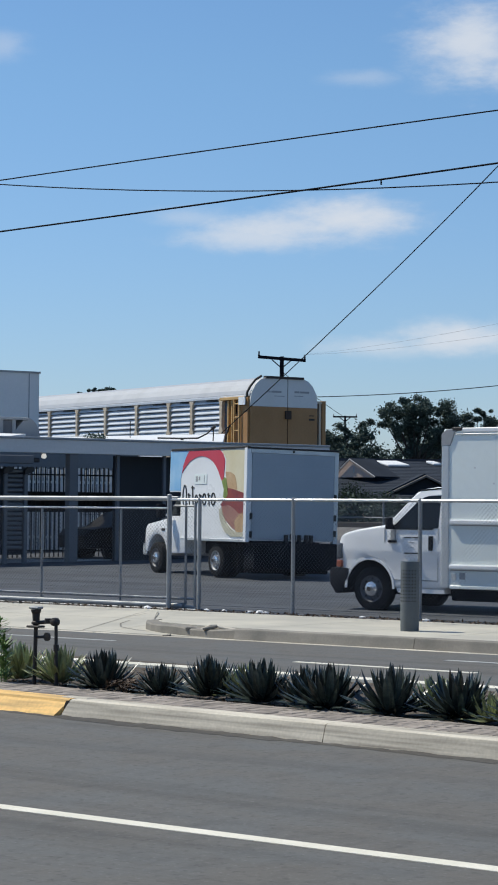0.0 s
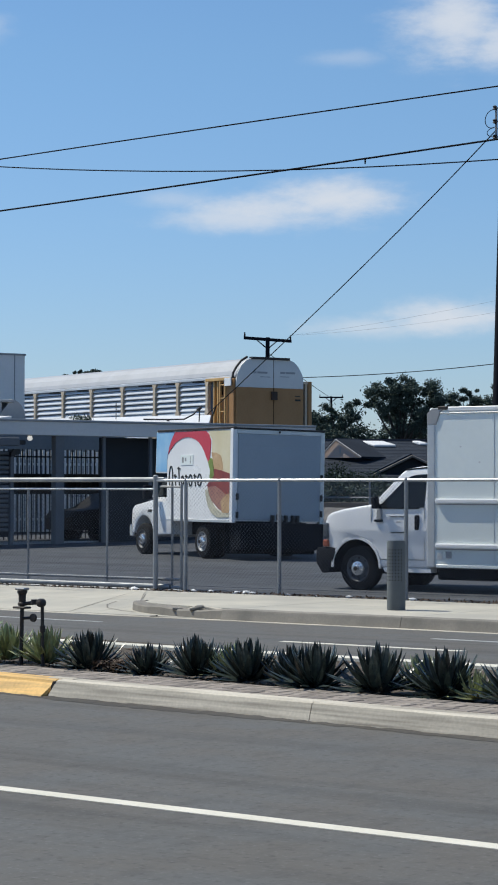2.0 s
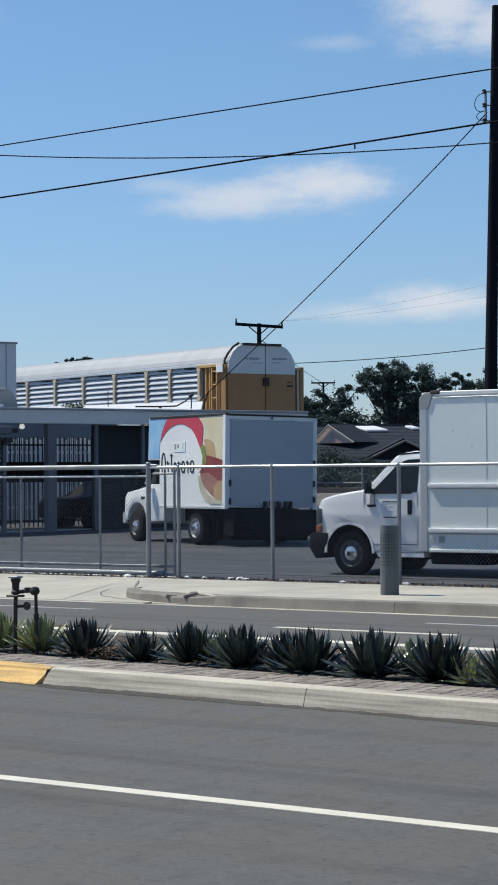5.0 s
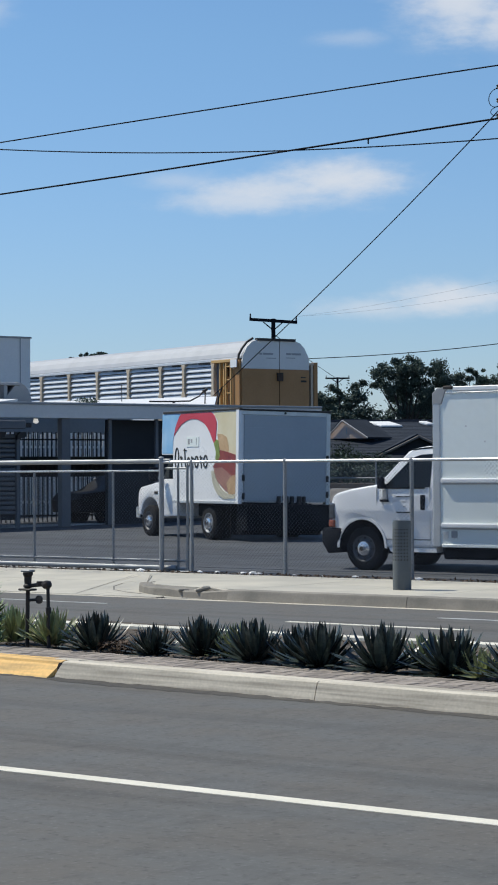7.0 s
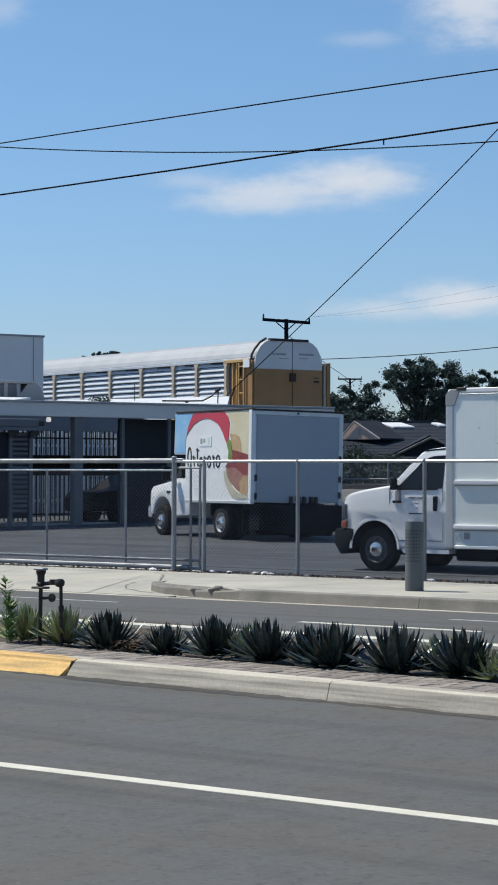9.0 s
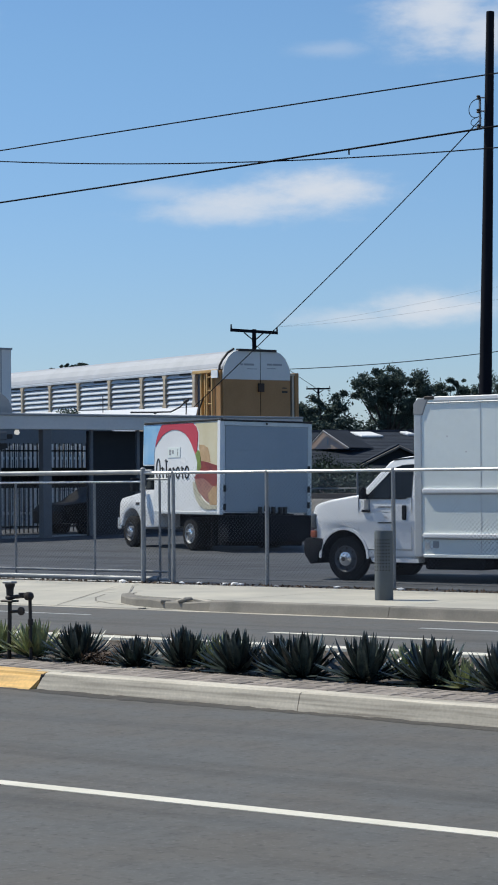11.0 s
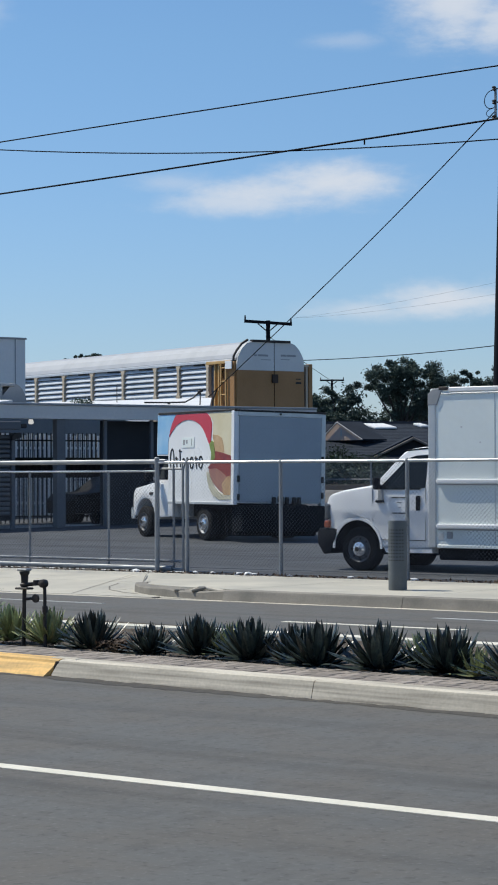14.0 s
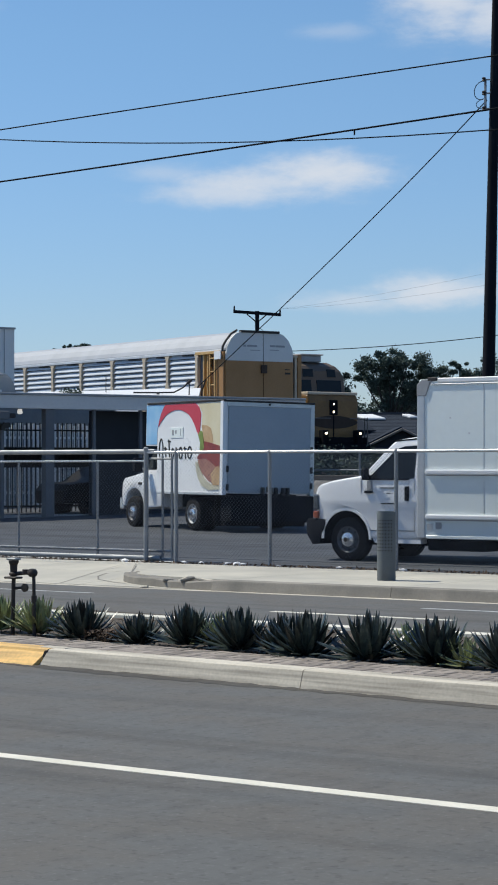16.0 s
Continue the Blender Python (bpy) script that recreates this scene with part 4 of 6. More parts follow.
cabo = [(5.02, 0.55), (5.05, 0.8), (5.02, 1.06), (4.9, 1.16), (4.4, 1.23), (3.98, 1.29), (3.86, 1.36), (3.55, 1.8), (3.45, 1.88), (3.05, 1.9), (3.05, 0.5), (3.9, 0.46)] + arch(4.42, 0.44, 0.47, 180, 8) + [(4.93, 0.5)]
bm = prism(cabo, -2.2, -0.15, 0.04, 2)
cut(bm, "z", 0.8, 1.25)
inward(bm, 1.25, 0.2, -1.2)
tc = shade(part("cab", bm, WHITE, truck, "white truck cab and bonnet"))
part("side_window", prism([(3.15, 1.35), (3.8, 1.35), (3.52, 1.75), (3.15, 1.78)], -0.24, -0.17), GLASS_DARK, truck, "dark cab window")
part("door_mirror", abox(3.72, 3.86, 0.0, 0.2, 1.3, 1.62, 0.03, 2), PLASTIC, truck, "black door mirror")
part("mirror_arm", arod((3.79, -0.2, 1.35), (3.79, 0.1, 1.4), 0.02), CHROME, truck)
part("fender_vent", abox(4.02, 4.2, -0.16, -0.135, 1.0, 1.06, 0.008), IRON, truck)
part("door_seam", abox(3.86, 3.875, -0.155, -0.142, 0.55, 1.3), PLASTIC, truck)
part("door_handle", abox(3.12, 3.24, -0.155, -0.13, 1.05, 1.2, 0.01), IRON, truck)
part("front_bumper", abox(4.95, 5.15, -2.2, -0.15, 0.42, 0.7, 0.03, 2), CHROME, truck, "bright front bumper")
part("headlight", abox(4.9, 5.06, -0.5, -0.16, 0.82, 1.04, 0.02), LAMP_GLASS, truck, "clear headlight")
part("grille", abox(5.0, 5.07, -1.8, -0.55, 0.75, 1.05, 0.02), PLASTIC, truck)


# ---- railway ----
RA = 161.0
RZ = 1.4
RO = Vector((-53.2, 70.0, 0))
RX = Vector((math.cos(radians(RA)), math.sin(radians(RA)), 0))
RY = Vector((-math.sin(radians(RA)), math.cos(radians(RA)), 0))


def rail_pose(x, y, z, turn=0):
    p = RO + RX * x + RY * y
    return pose(p.x, p.y, z, 0, 0, RA + turn)


bed = bmesh.new()
secs = [(-9.0, 0.35), (-8.2, 1.2), (1.0, 1.2), (2.2, 0.35)]
a = [bed.verts.new((-80, y, z)) for y, z in secs]
b = [bed.verts.new((130, y, z)) for y, z in secs]
for i in range(3):
    bed.faces.new((a[i], a[i + 1], b[i + 1], b[i]))
bed.faces.new(a[::-1])
bed.faces.new(b)
bed.faces.new((a[0], b[0], b[3], a[3]))
bmesh.ops.recalc_face_normals(bed, faces=bed.faces[:])
embankment = setting("railway_embankment", bed, BALLAST, "stone ballast bed carrying two tracks")
embankment.matrix_world = rail_pose(0, 0, 0)
for yc in (-1.25, -5.85):
    for s in (-0.75, 0.75):
        part("rail", abox(-80, 130, yc + s - 0.035, yc + s + 0.035, 1.2, 1.4, 0.01), IRON, embankment)

rack = thing("autorack_railcar", rail_pose(0, 0, RZ), "long enclosed railcar with cream roof, louvred sides and ochre ends", "railcar")
LEN = 27.4
Y0, Y1 = 0.42, -2.92
roof = [(0.42, 5.12), (0.42, 5.2), (0.34, 5.36), (0.16, 5.6), (-0.1, 5.8), (-0.36, 5.9), (-2.14, 5.9), (-2.4, 5.8), (-2.66, 5.6), (-2.84, 5.36), (-2.92, 5.2), (-2.92, 5.12)]
bm = bmesh.new()
a = [bm.verts.new((0.06, y, z)) for y, z in roof]
b = [bm.verts.new((LEN, y, z)) for y, z in roof]
for i in range(len(roof) - 1):
    bm.faces.new((a[i], a[i + 1], b[i + 1], b[i]))
bm.faces.new(a[::-1])
bm.faces.new(b)
bm.faces.new((a[0], b[0], b[-1], a[-1]))
bmesh.ops.recalc_face_normals(bm, faces=bm.faces[:])
part("roof", bm, RACK_ROOF, rack, "cream curved sheet roof")
part("eave", abox(0.3, LEN, 0.38, 0.47, 5.05, 5.16, 0.01), RACK_STEEL, rack)
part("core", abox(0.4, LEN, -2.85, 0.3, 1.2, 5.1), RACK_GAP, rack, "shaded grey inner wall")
part("sill_beam", abox(0.0, LEN, -2.7, 0.4, 0.75, 1.3), BROWN, rack, "ochre underframe")
CX = [2.22, 4.54, 6.44, 9.19, 11.98, 14.63, 17.35, 19.95, 22.5, 25.1]
for x in CX:
    bm = prism([(x - 0.2, 5.08), (x + 0.2, 5.08), (x + 0.1, 4.85), (x + 0.085, 3.9), (x + 0.15, 3.75), (x + 0.15, 1.2), (x - 0.15, 1.2), (x - 0.15, 3.75), (x - 0.085, 3.9), (x - 0.1, 4.85)], 0.3, 0.46, 0.01, 1)
    part("side_post", bm, TAN, rack, "tan side post")
for x0, x1 in zip(CX, CX[1:]):
    for z in (3.62, 3.79, 4.02, 4.24, 4.46, 4.68, 4.88):
        bm = prism([(0.3, z + 0.015), (0.4, z), (0.4, z + 0.035), (0.32, z + 0.17), (0.3, z + 0.17)], x0 + 0.13, x1 - 0.13)
        for v in bm.verts:
            v.co = Vector((v.co.y, v.co.x, v.co.z))
        bmesh.ops.recalc_face_normals(bm, faces=bm.faces[:])
        part("side_louvre", bm, RACK_STEEL, rack)
    part("tie_bar", arod((x0, 0.36, 4.98), ((x0 + x1) / 2, 0.4, 5.02), 0.03, seg=6), IRON, rack)
    part("chord", abox(x0 + 0.1, x1 - 0.1, 0.3, 0.4, 3.56, 3.62), UNDER, rack)
    part("lower_panel", abox(x0 + 0.1, x1 - 0.1, 0.29, 0.36, 1.4, 3.55), RACK_STEEL, rack)
# end wall: two doors, white above ochre


def end_plate(name, pts, x0, x1, mat, label=""):
    bm = bmesh.new()
    p = [bm.verts.new((x0, y, z)) for y, z in pts]
    q = [bm.verts.new((x1, y, z)) for y, z in pts]
    bm.faces.new(p)
    bm.faces.new(q[::-1])
    for i in range(len(pts)):
        j = (i + 1) % len(pts)
        bm.faces.new((p[i], q[i], q[j], p[j]))
    bmesh.ops.recalc_face_normals(bm, faces=bm.faces[:])
    return part(name, bm, mat, rack, label)


end_plate("end_door_top", [(0.42, 4.7), (0.42, 5.0), (0.38, 5.25), (0.18, 5.6), (-0.05, 5.8), (-0.33, 5.9), (-1.4, 5.9), (-1.4, 4.7)], 0.0, 0.08, RACK_WHITE, "white upper half of an end door")
end_plate("end_door_top", [(-1.44, 4.7), (-1.44, 5.9), (-2.17, 5.9), (-2.45, 5.8), (-2.68, 5.6), (-2.88, 5.25), (-2.92, 5.0), (-2.92, 4.7)], 0.0, 0.08, RACK_WHITE, "white upper half of an end door")
end_plate("end_door_low", [(0.42, 1.2), (0.42, 4.695), (-1.4, 4.695), (-1.4, 1.2)], 0.0, 0.08, BROWN, "ochre lower half of an end door")
end_plate("end_door_low", [(-1.44, 1.2), (-1.44, 4.695), (-2.92, 4.695), (-2.92, 1.2)], 0.0, 0.08, BROWN, "ochre lower half of an end door")
end_plate("end_gap", [(-1.4, 1.2), (-1.4, 5.88), (-1.44, 5.88), (-1.44, 1.2)], 0.03, 0.08, UNDER)
end_plate("roof_lip", [(-0.3, 5.86), (-0.3, 5.96), (-2.2, 5.96), (-2.2, 5.86)], -0.06, 0.15, IRON, "dark roof lip")
end_plate("latch", [(-1.28, 4.2), (-1.28, 4.55), (-1.56, 4.55), (-1.56, 4.2)], -0.08, 0.0, LOCO_DARK, "dark red-brown latch box")
for y0, y1 in ((0.1, -1.1), (-1.9, -2.85)):
    end_plate("vent_slot", [(y0, 3.1), (y0, 3.18), (y1, 3.18), (y1, 3.1)], -0.02, 0.0, UNDER)
for y0, y1, z0, z1 in ((-0.4, -0.55, 5.28, 5.36), (-0.6, -1.1, 5.28, 5.36), (-0.75, -1.25, 5.13, 5.16), (-1.75, -2.0, 5.3, 5.38), (-2.03, -2.5, 5.3, 5.38), (-1.75, -2.2, 5.16, 5.19), (-2.5, -2.75, 4.36, 4.4), (-2.5, -2.78, 4.18, 4.26)):
    end_plate("stencil_bar", [(y0, z0), (y0, z1), (y1, z1), (y1, z0)], -0.006, 0.0, STEEL_GREY if z0 > 5 else IRON)
bm = bmesh.new()
pts = [(0.62, 5.05), (0.6, 5.25), (0.45, 5.5), (0.2, 5.78), (-0.1, 5.95)]
ob = tube("roof_hose", [(0.0, y, z) for y, z in pts], 0.05, IRON, rack)
# ochre corner stairs and ladder on the side
part("corner_plate", abox(0.1, 0.55, 0.3, 0.5, 1.2, 5.05, 0.01), BROWN, rack, "ochre corner plate")
# Platform, ladder and stair posts take the painted-in sunlit ochre.
part("platform_top", abox(0.25, 2.1, 0.25, 0.6, 4.98, 5.1, 0.01), OCHRE_LIT, rack, "ochre platform edge")
part("stair_back", abox(0.5, 1.85, 0.25, 0.36, 1.2, 4.98), BROWN, rack)
part("white_plate", abox(0.15, 0.62, 0.58, 0.62, 4.75, 5.08), WHITE, rack)
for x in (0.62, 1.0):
    part("ladder_stile", abox(x - 0.035, x + 0.035, 0.52, 0.6, 1.2, 4.95, 0.006), OCHRE_LIT, rack)
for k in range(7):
    part("ladder_rung", arod((0.62, 0.56, 1.5 + k * 0.55), (1.0, 0.56, 1.5 + k * 0.55), 0.03, seg=8), OCHRE_LIT, rack)
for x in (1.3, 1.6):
    part("stair_post", abox(x - 0.05, x + 0.05, 0.36, 0.5, 1.2, 4.98, 0.006), OCHRE_LIT, rack)
# Black plate stands in for the shade inside the stair recess.
part("dark_recess", abox(1.12, 1.24, 0.36, 0.4, 4.4, 4.9), UNDER, rack)
ob = tube("brake_hose", [(1.35, 0.55, 3.95), (1.4, 0.62, 3.7), (1.5, 0.64, 3.5), (1.55, 0.64, 3.2)], 0.035, IRON, rack)
# far side end post
part("far_post", abox(0.0, 0.3, -3.36, -3.18, 1.2, 5.02, 0.01), BROWN, rack, "ochre end post")
part("far_post_gap", abox(0.05, 0.2, -3.16, -3.05, 3.1, 4.9), TAN, rack)
for z in (3.0, 4.9):
    part("post_bracket", abox(0.02, 0.2, -3.3, -2.85, z, z + 0.1), TAN, rack)
for x in (2.2, LEN - 2.2):
    for dx in (-0.9, 0.9):
        for y in (-0.5, -2.0):
            w = shade(part("wheel", lathe([(0.42, -0.07), (0.42, 0.07)], "Y", 24), IRON, rack))
            w.matrix_basis = pose(x + dx, y, 0.42)
    part("bogie", abox(x - 1.4, x + 1.4, -2.3, -0.2, 0.35, 0.8, 0.03), IRON, rack)

# locomotive on the further track
LOCO_END = 1.13
loco = thing("locomotive", rail_pose(LOCO_END, -5.85, RZ, 180), "ochre and grey diesel locomotive with lit headlights", "locomotive")


def lb(name, *a, mat=LOCO_YELLOW, label="", **k):
    return part(name, abox(*a, **k), mat, loco, label)


lb("frame", -21.5, 0.35, -1.5, 1.5, 0.75, 1.35, mat=LOCO_GREY, bevel=0.03)
lb("pilot", 0.2, 0.75, -1.45, 1.45, 0.15, 1.3, mat=UNDER, bevel=0.05, label="dark front pilot")
bm = prism([(-1.3, 1.35), (0.0, 1.35), (0.0, 3.15), (-0.08, 3.4), (-0.25, 3.46), (-1.3, 3.48)], -1.34, 1.34, 0.1, 3)
nose = part("nose", bm, LOCO_YELLOW, loco, "ochre short nose")
bm = bmesh.new()
for x in (0.0, 0.012):
    ring = [bm.verts.new((x, 1.3 * math.cos(a), 2.25 + 0.28 * math.sin(a) * abs(math.sin(a)) ** 0.3)) for a in np.linspace(0, 2 * math.pi, 24, endpoint=False)]
    bm.faces.new(ring)
part("nose_wing", bm, LOCO_DARK, nose, "dark wing-shaped mark")
part("nose_seam", abox(0.0, 0.016, -0.03, 0.03, 1.6, 2.6), UNDER, nose)
# Paler strip paints the sunlit upper edge of the nose.
part("nose_top_edge", abox(-1.1, -0.02, -1.32, 1.32, 3.42, 3.55, 0.03), TAN, nose)
bm = prism([(-5.6, 1.35), (-1.1, 1.35), (-1.1, 3.45), (-1.25, 4.5), (-1.45, 4.72), (-1.9, 4.9), (-5.6, 4.95)], -1.5, 1.5, 0.1, 2)
cut(bm, "z", 4.2)
inward(bm, 4.2, 0.35, 0.0)
lcab = part("cab", bm, LOCO_CAB, loco, "cab with shadow painted into its brown colour, and dark windows")
part("cab_side", abox(-5.5, -1.3, -1.515, 1.515, 1.5, 3.45), LOCO_YELLOW, lcab)
for y0, y1, z0, z1 in ((-1.25, -0.35, 3.56, 4.1), (-0.05, 1.25, 3.56, 4.1), (-0.75, -0.2, 4.24, 4.58), (0.55, 1.0, 4.24, 4.58)):
    xa, xb = -1.1 - (z0 - 3.45) * 0.143, -1.1 - (z1 - 3.45) * 0.143
    bm = prism([(xa - 0.02, z0), (xa + 0.02, z0), (xb + 0.02, z1), (xb - 0.02, z1)], y0, y1)
    part("windscreen", bm, GLASS_DARK, lcab, "dark cab windscreen")
for y in (-1.52, 1.505):
    part("side_window", abox(-4.6, -3.0, y, y + 0.015, 3.5, 4.15), GLASS_DARK, lcab)
bm = prism([(-20.5, 1.35), (-5.6, 1.35), (-5.6, 4.55), (-5.8, 4.7), (-20.5, 4.7)], -1.0, 1.0, 0.05, 2)
part("hood", bm, LOCO_YELLOW, loco, "ochre engine hood")
lb("anticlimber", 0.0, 0.5, -1.45, 1.45, 1.3, 1.6, mat=UNDER, bevel=0.03)
lb("walkway", -21, -0.4, -1.5, 1.5, 1.35, 1.42, mat=LOCO_GREY)
lb("roof_unit", -8.5, -5.8, -0.9, 0.9, 4.7, 5.25, mat=LOCO_GREY, bevel=0.05)
lb("roof_cooler", -2.9, -1.7, -0.5, 0.6, 4.9, 5.2, mat=STEEL_GREY, bevel=0.04)
lb("roof_cooler_top", -2.9, -1.6, -0.55, 0.65, 5.2, 5.26, mat=SHED_GREY, bevel=0.02)
lb("fuel_tank", -14, -8, -1.4, 1.4, 0.3, 0.85, mat=UNDER, bevel=0.1)
BEAM = glow("lit_lamp", (1.0, 0.84, 0.58), 4.0)
part("headlight_housing", abox(-0.05, 0.03, -0.22, 0.22, 2.55, 3.2, 0.02), UNDER, loco)
for z in (2.7, 3.02):
    part("headlight", arod((0.02, 0.0, z), (0.05, 0.0, z), 0.042, seg=14), BEAM, loco, "lit headlight")
for y in (-0.9, 0.9):
    part("ditch_light", arod((0.68, y, 1.76), (0.74, y, 1.76), 0.048, seg=14), BEAM, loco, "lit ditch light")
    part("ditch_housing", abox(0.35, 0.7, y - 0.14, y + 0.14, 1.3, 1.9, 0.02), UNDER, loco)
for y in (-1.45, 1.45):
    for x in (0.5, 0.3):
        part("grab_post", arod((x, y, 0.6), (x, y, 2.45), 0.025, seg=8), LOCO_GREY, loco)
for y0, y1 in ((-1.45, -0.5), (0.5, 1.45)):
    part("end_rail", arod((0.5, y0, 2.4), (0.5, y1, 2.4), 0.022, seg=8), LOCO_GREY, loco)
for x in (-4.5, -17.5):
    for dx in (-1.9, 0, 1.9):
        for y in (-0.75, 0.75):
            w = shade(part("wheel", lathe([(0.5, -0.07), (0.5, 0.07)], "Y", 24), IRON, loco))
            w.matrix_basis = pose(x + dx, y, 0.5)
    lb("bogie", x - 2.9, x + 2.9, -1.2, 1.2, 0.4, 0.8, mat=IRON, bevel=0.05)
# ---- carport and building behind it ----
def leaf_cloud(bm, centre, rad, n, size, rng, squash=0.8):
    for _ in range(n):
        d = Vector((rng.gauss(0, 0.55), rng.gauss(0, 0.55), rng.gauss(0, 0.55)))
        c = centre + Vector((d.x * rad, d.y * rad, d.z * rad * squash))
        u = Vector((rng.gauss(0, 1), rng.gauss(0, 1), rng.gauss(0, 1))).normalized()
        w = u.cross(Vector((rng.gauss(0, 1), rng.gauss(0, 1), rng.gauss(0, 1)))).normalized()
        s = size * rng.uniform(0.6, 1.3)
        bm.faces.new([bm.verts.new(c + p) for p in (u * s, w * s * 0.45, -u * s, -w * s * 0.45)])


CZ = 0.4
CP = pose(-38.46, 42.43, CZ, 0, 0, 70)
carport = thing("carport", CP, "open grey steel carport with a deep fascia beam", "carport")


def cbox(name, *a, mat=STEEL_GREY, parent=carport, label="", **k):
    return part(name, abox(*a, **k), mat, parent, label)


cbox("fascia_beam", -9, 8.2, -0.15, 0.05, 2.88, 3.24, bevel=0.01, mat=FASCIA, label="pale grey fascia beam")
cbox("fascia_cap", -9, 8.2, -0.19, 0.05, 3.24, 3.3, bevel=0.01)
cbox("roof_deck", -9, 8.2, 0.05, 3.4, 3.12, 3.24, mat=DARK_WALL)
cbox("column", -0.14, 0.12, -0.1, 0.16, -0.3, 2.88, bevel=0.01, mat=COLUMN_GREY, label="square grey column")
for x in (1.39, 2.84, 5.4):
    cbox("slim_post", x - 0.045, x + 0.045, 0.0, 0.09, -0.3, 2.88, bevel=0.008, mat=COLUMN_GREY)
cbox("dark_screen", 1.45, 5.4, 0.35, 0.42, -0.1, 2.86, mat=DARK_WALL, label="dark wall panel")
cbox("kerb_strip", -3, 5.4, 0.5, 0.8, -0.3, 0.06, mat=STEEL_GREY)
lamp = thing("bulkhead_lamp", CP @ pose(-0.76, 0.2, 2.79), "small white bulkhead lamp under the beam", "lamp")
part("globe", lathe([(0.02, -0.05), (0.06, -0.035), (0.075, 0.0), (0.06, 0.05), (0.045, 0.09)], seg=16), glow("lit_globe", (1.0, 0.97, 0.9), 0.5), lamp, "lit white globe")
part("base", abox(-0.05, 0.05, -0.05, 0.05, 0.08, 0.13), GALV, lamp)

# ribbed shutter at the end bay
shutter = thing("ribbed_shutter", CP, "grey ribbed steel shutter in the end bay", "shutter")
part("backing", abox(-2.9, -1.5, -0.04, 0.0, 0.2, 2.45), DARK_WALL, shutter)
for k in range(17):
    z = 0.34 + k * 0.125
    bm = prism([(-0.05, z), (-0.11, z + 0.03), (-0.11, z + 0.075), (-0.05, z + 0.105)], -2.0, -1.52)
    for v in bm.verts:
        v.co = Vector((v.co.y, v.co.x, v.co.z))
    bmesh.ops.recalc_face_normals(bm, faces=bm.faces[:])
    part("rib", bm, COLUMN_GREY, shutter)
for x in (-2.02, -1.44):
    part("jamb", abox(x - 0.05, x + 0.05, -0.14, 0.0, -0.2, 2.5, 0.01), COLUMN_GREY, shutter)
for x in (-2.02, -1.4):
    part("bracket", prism([(x - 0.12, 2.3), (x + 0.14, 2.38), (x + 0.14, 2.5), (x - 0.02, 2.5), (x - 0.12, 2.42)], -0.24, -0.14), IRON, shutter)
part("awning", abox(-6, -1.4, -0.5, -0.15, 2.58, 2.8, 0.02), COLUMN_GREY, shutter, "grey awning box")
part("awning_end", abox(-1.4, -1.2, -0.45, -0.2, 2.62, 2.74, 0.02), IRON, shutter)

# pickets, railing and parked car under the roof
picket = thing("picket_fence", CP @ pose(1.5, 8.6, 0), "white vertical picket fence in the shade", "fence")
for k in range(52):
    x = -2.6 + k * 0.145
    part("picket", abox(x, x + 0.095, 0, 0.03, 0.0, 2.68 - 0.05 * (k % 3 == 0), 0.006), PICKET, picket)
for z in (0.5, 2.2):
    part("picket_rail", abox(-2.65, 5.1, 0.03, 0.07, z, z + 0.08), PICKET, picket)
railing = thing("iron_railing", CP @ pose(0, 3.9, 0), "dark wrought iron railing with pointed bars", "railing")
for k in range(40):
    x = -2.0 + k * 0.145
    part("bar", arod((x, 0, 0.0), (x, 0, 2.6), 0.02, seg=6), IRON, railing)
for z in (0.2, 2.36, 1.35):
    part("rail", abox(-2.1, 3.9, -0.02, 0.02, z, z + 0.045), IRON, railing)
part("mid_panel", abox(-2.1, 3.9, 0.02, 0.05, 1.32, 1.9, 0.006), IRON, railing, "dark sheet panel across the bars")
car = thing("parked_car", CP @ pose(3.3, 2.2, -0.02, 0, 0, 0), "black saloon car parked in deep shade", "car")
bm = prism([(-2.1, 0.35), (-2.15, 0.7), (-2.0, 0.88), (-1.3, 0.95), (-0.7, 1.35), (-0.2, 1.42), (0.5, 1.38), (1.15, 0.95), (1.9, 0.85), (2.1, 0.65), (2.08, 0.3)], -0.85, 0.85, 0.06, 2)
inward(bm, 0.95, 0.35, 0)
shade(part("body", bm, CAR_DARK, car))
for x in (-1.3, 1.25):
    for y, o in ((-0.78, -1), (0.78, 1)):
        wheel(car, x, y, 0.32, 0.2, o, UNDER, hub=False)
part("side_glass", prism([(-1.05, 0.98), (0.95, 0.98), (0.45, 1.3), (-0.65, 1.3)], -0.82, -0.74), GLASS_DARK, car)

building = thing("flat_roofed_building", CP @ pose(0, 10.6, 0), "grey rendered flat-roofed building with a tall rooftop block", "building")
part("wall", abox(-9, 8, 0.0, 0.3, -0.4, 3.24), BACK_WALL, building, "grey rear wall")
part("wall_back", abox(-9, 8, 6.0, 6.3, -0.4, 3.24), SHED_GREY, building)
part("wall_end", abox(7.7, 8, 0.3, 6.0, -0.4, 3.24), SHED_GREY, building)
part("roof", abox(-9, 8, 0.0, 6.3, 3.24, 3.32), ROOF_WHITE, building, "white flat roof")
rb = part("rooftop_block", abox(-9, 4.36, 0.02, 4.0, 3.32, 5.74), BLOCK_GREY, building, "plain pale grey rooftop block")
part("coping", abox(-9, 4.39, -0.02, 4.03, 5.72, 5.78), STEEL_GREY, rb)
part("corner_strip", abox(3.99, 4.01, -0.004, 0.02, 3.32, 5.72), STEEL_GREY, rb)
duct = thing("rooftop_duct", CP @ pose(0, 4.9, 3.24), "grey metal ventilation duct with a curved hood on the roof", "duct")
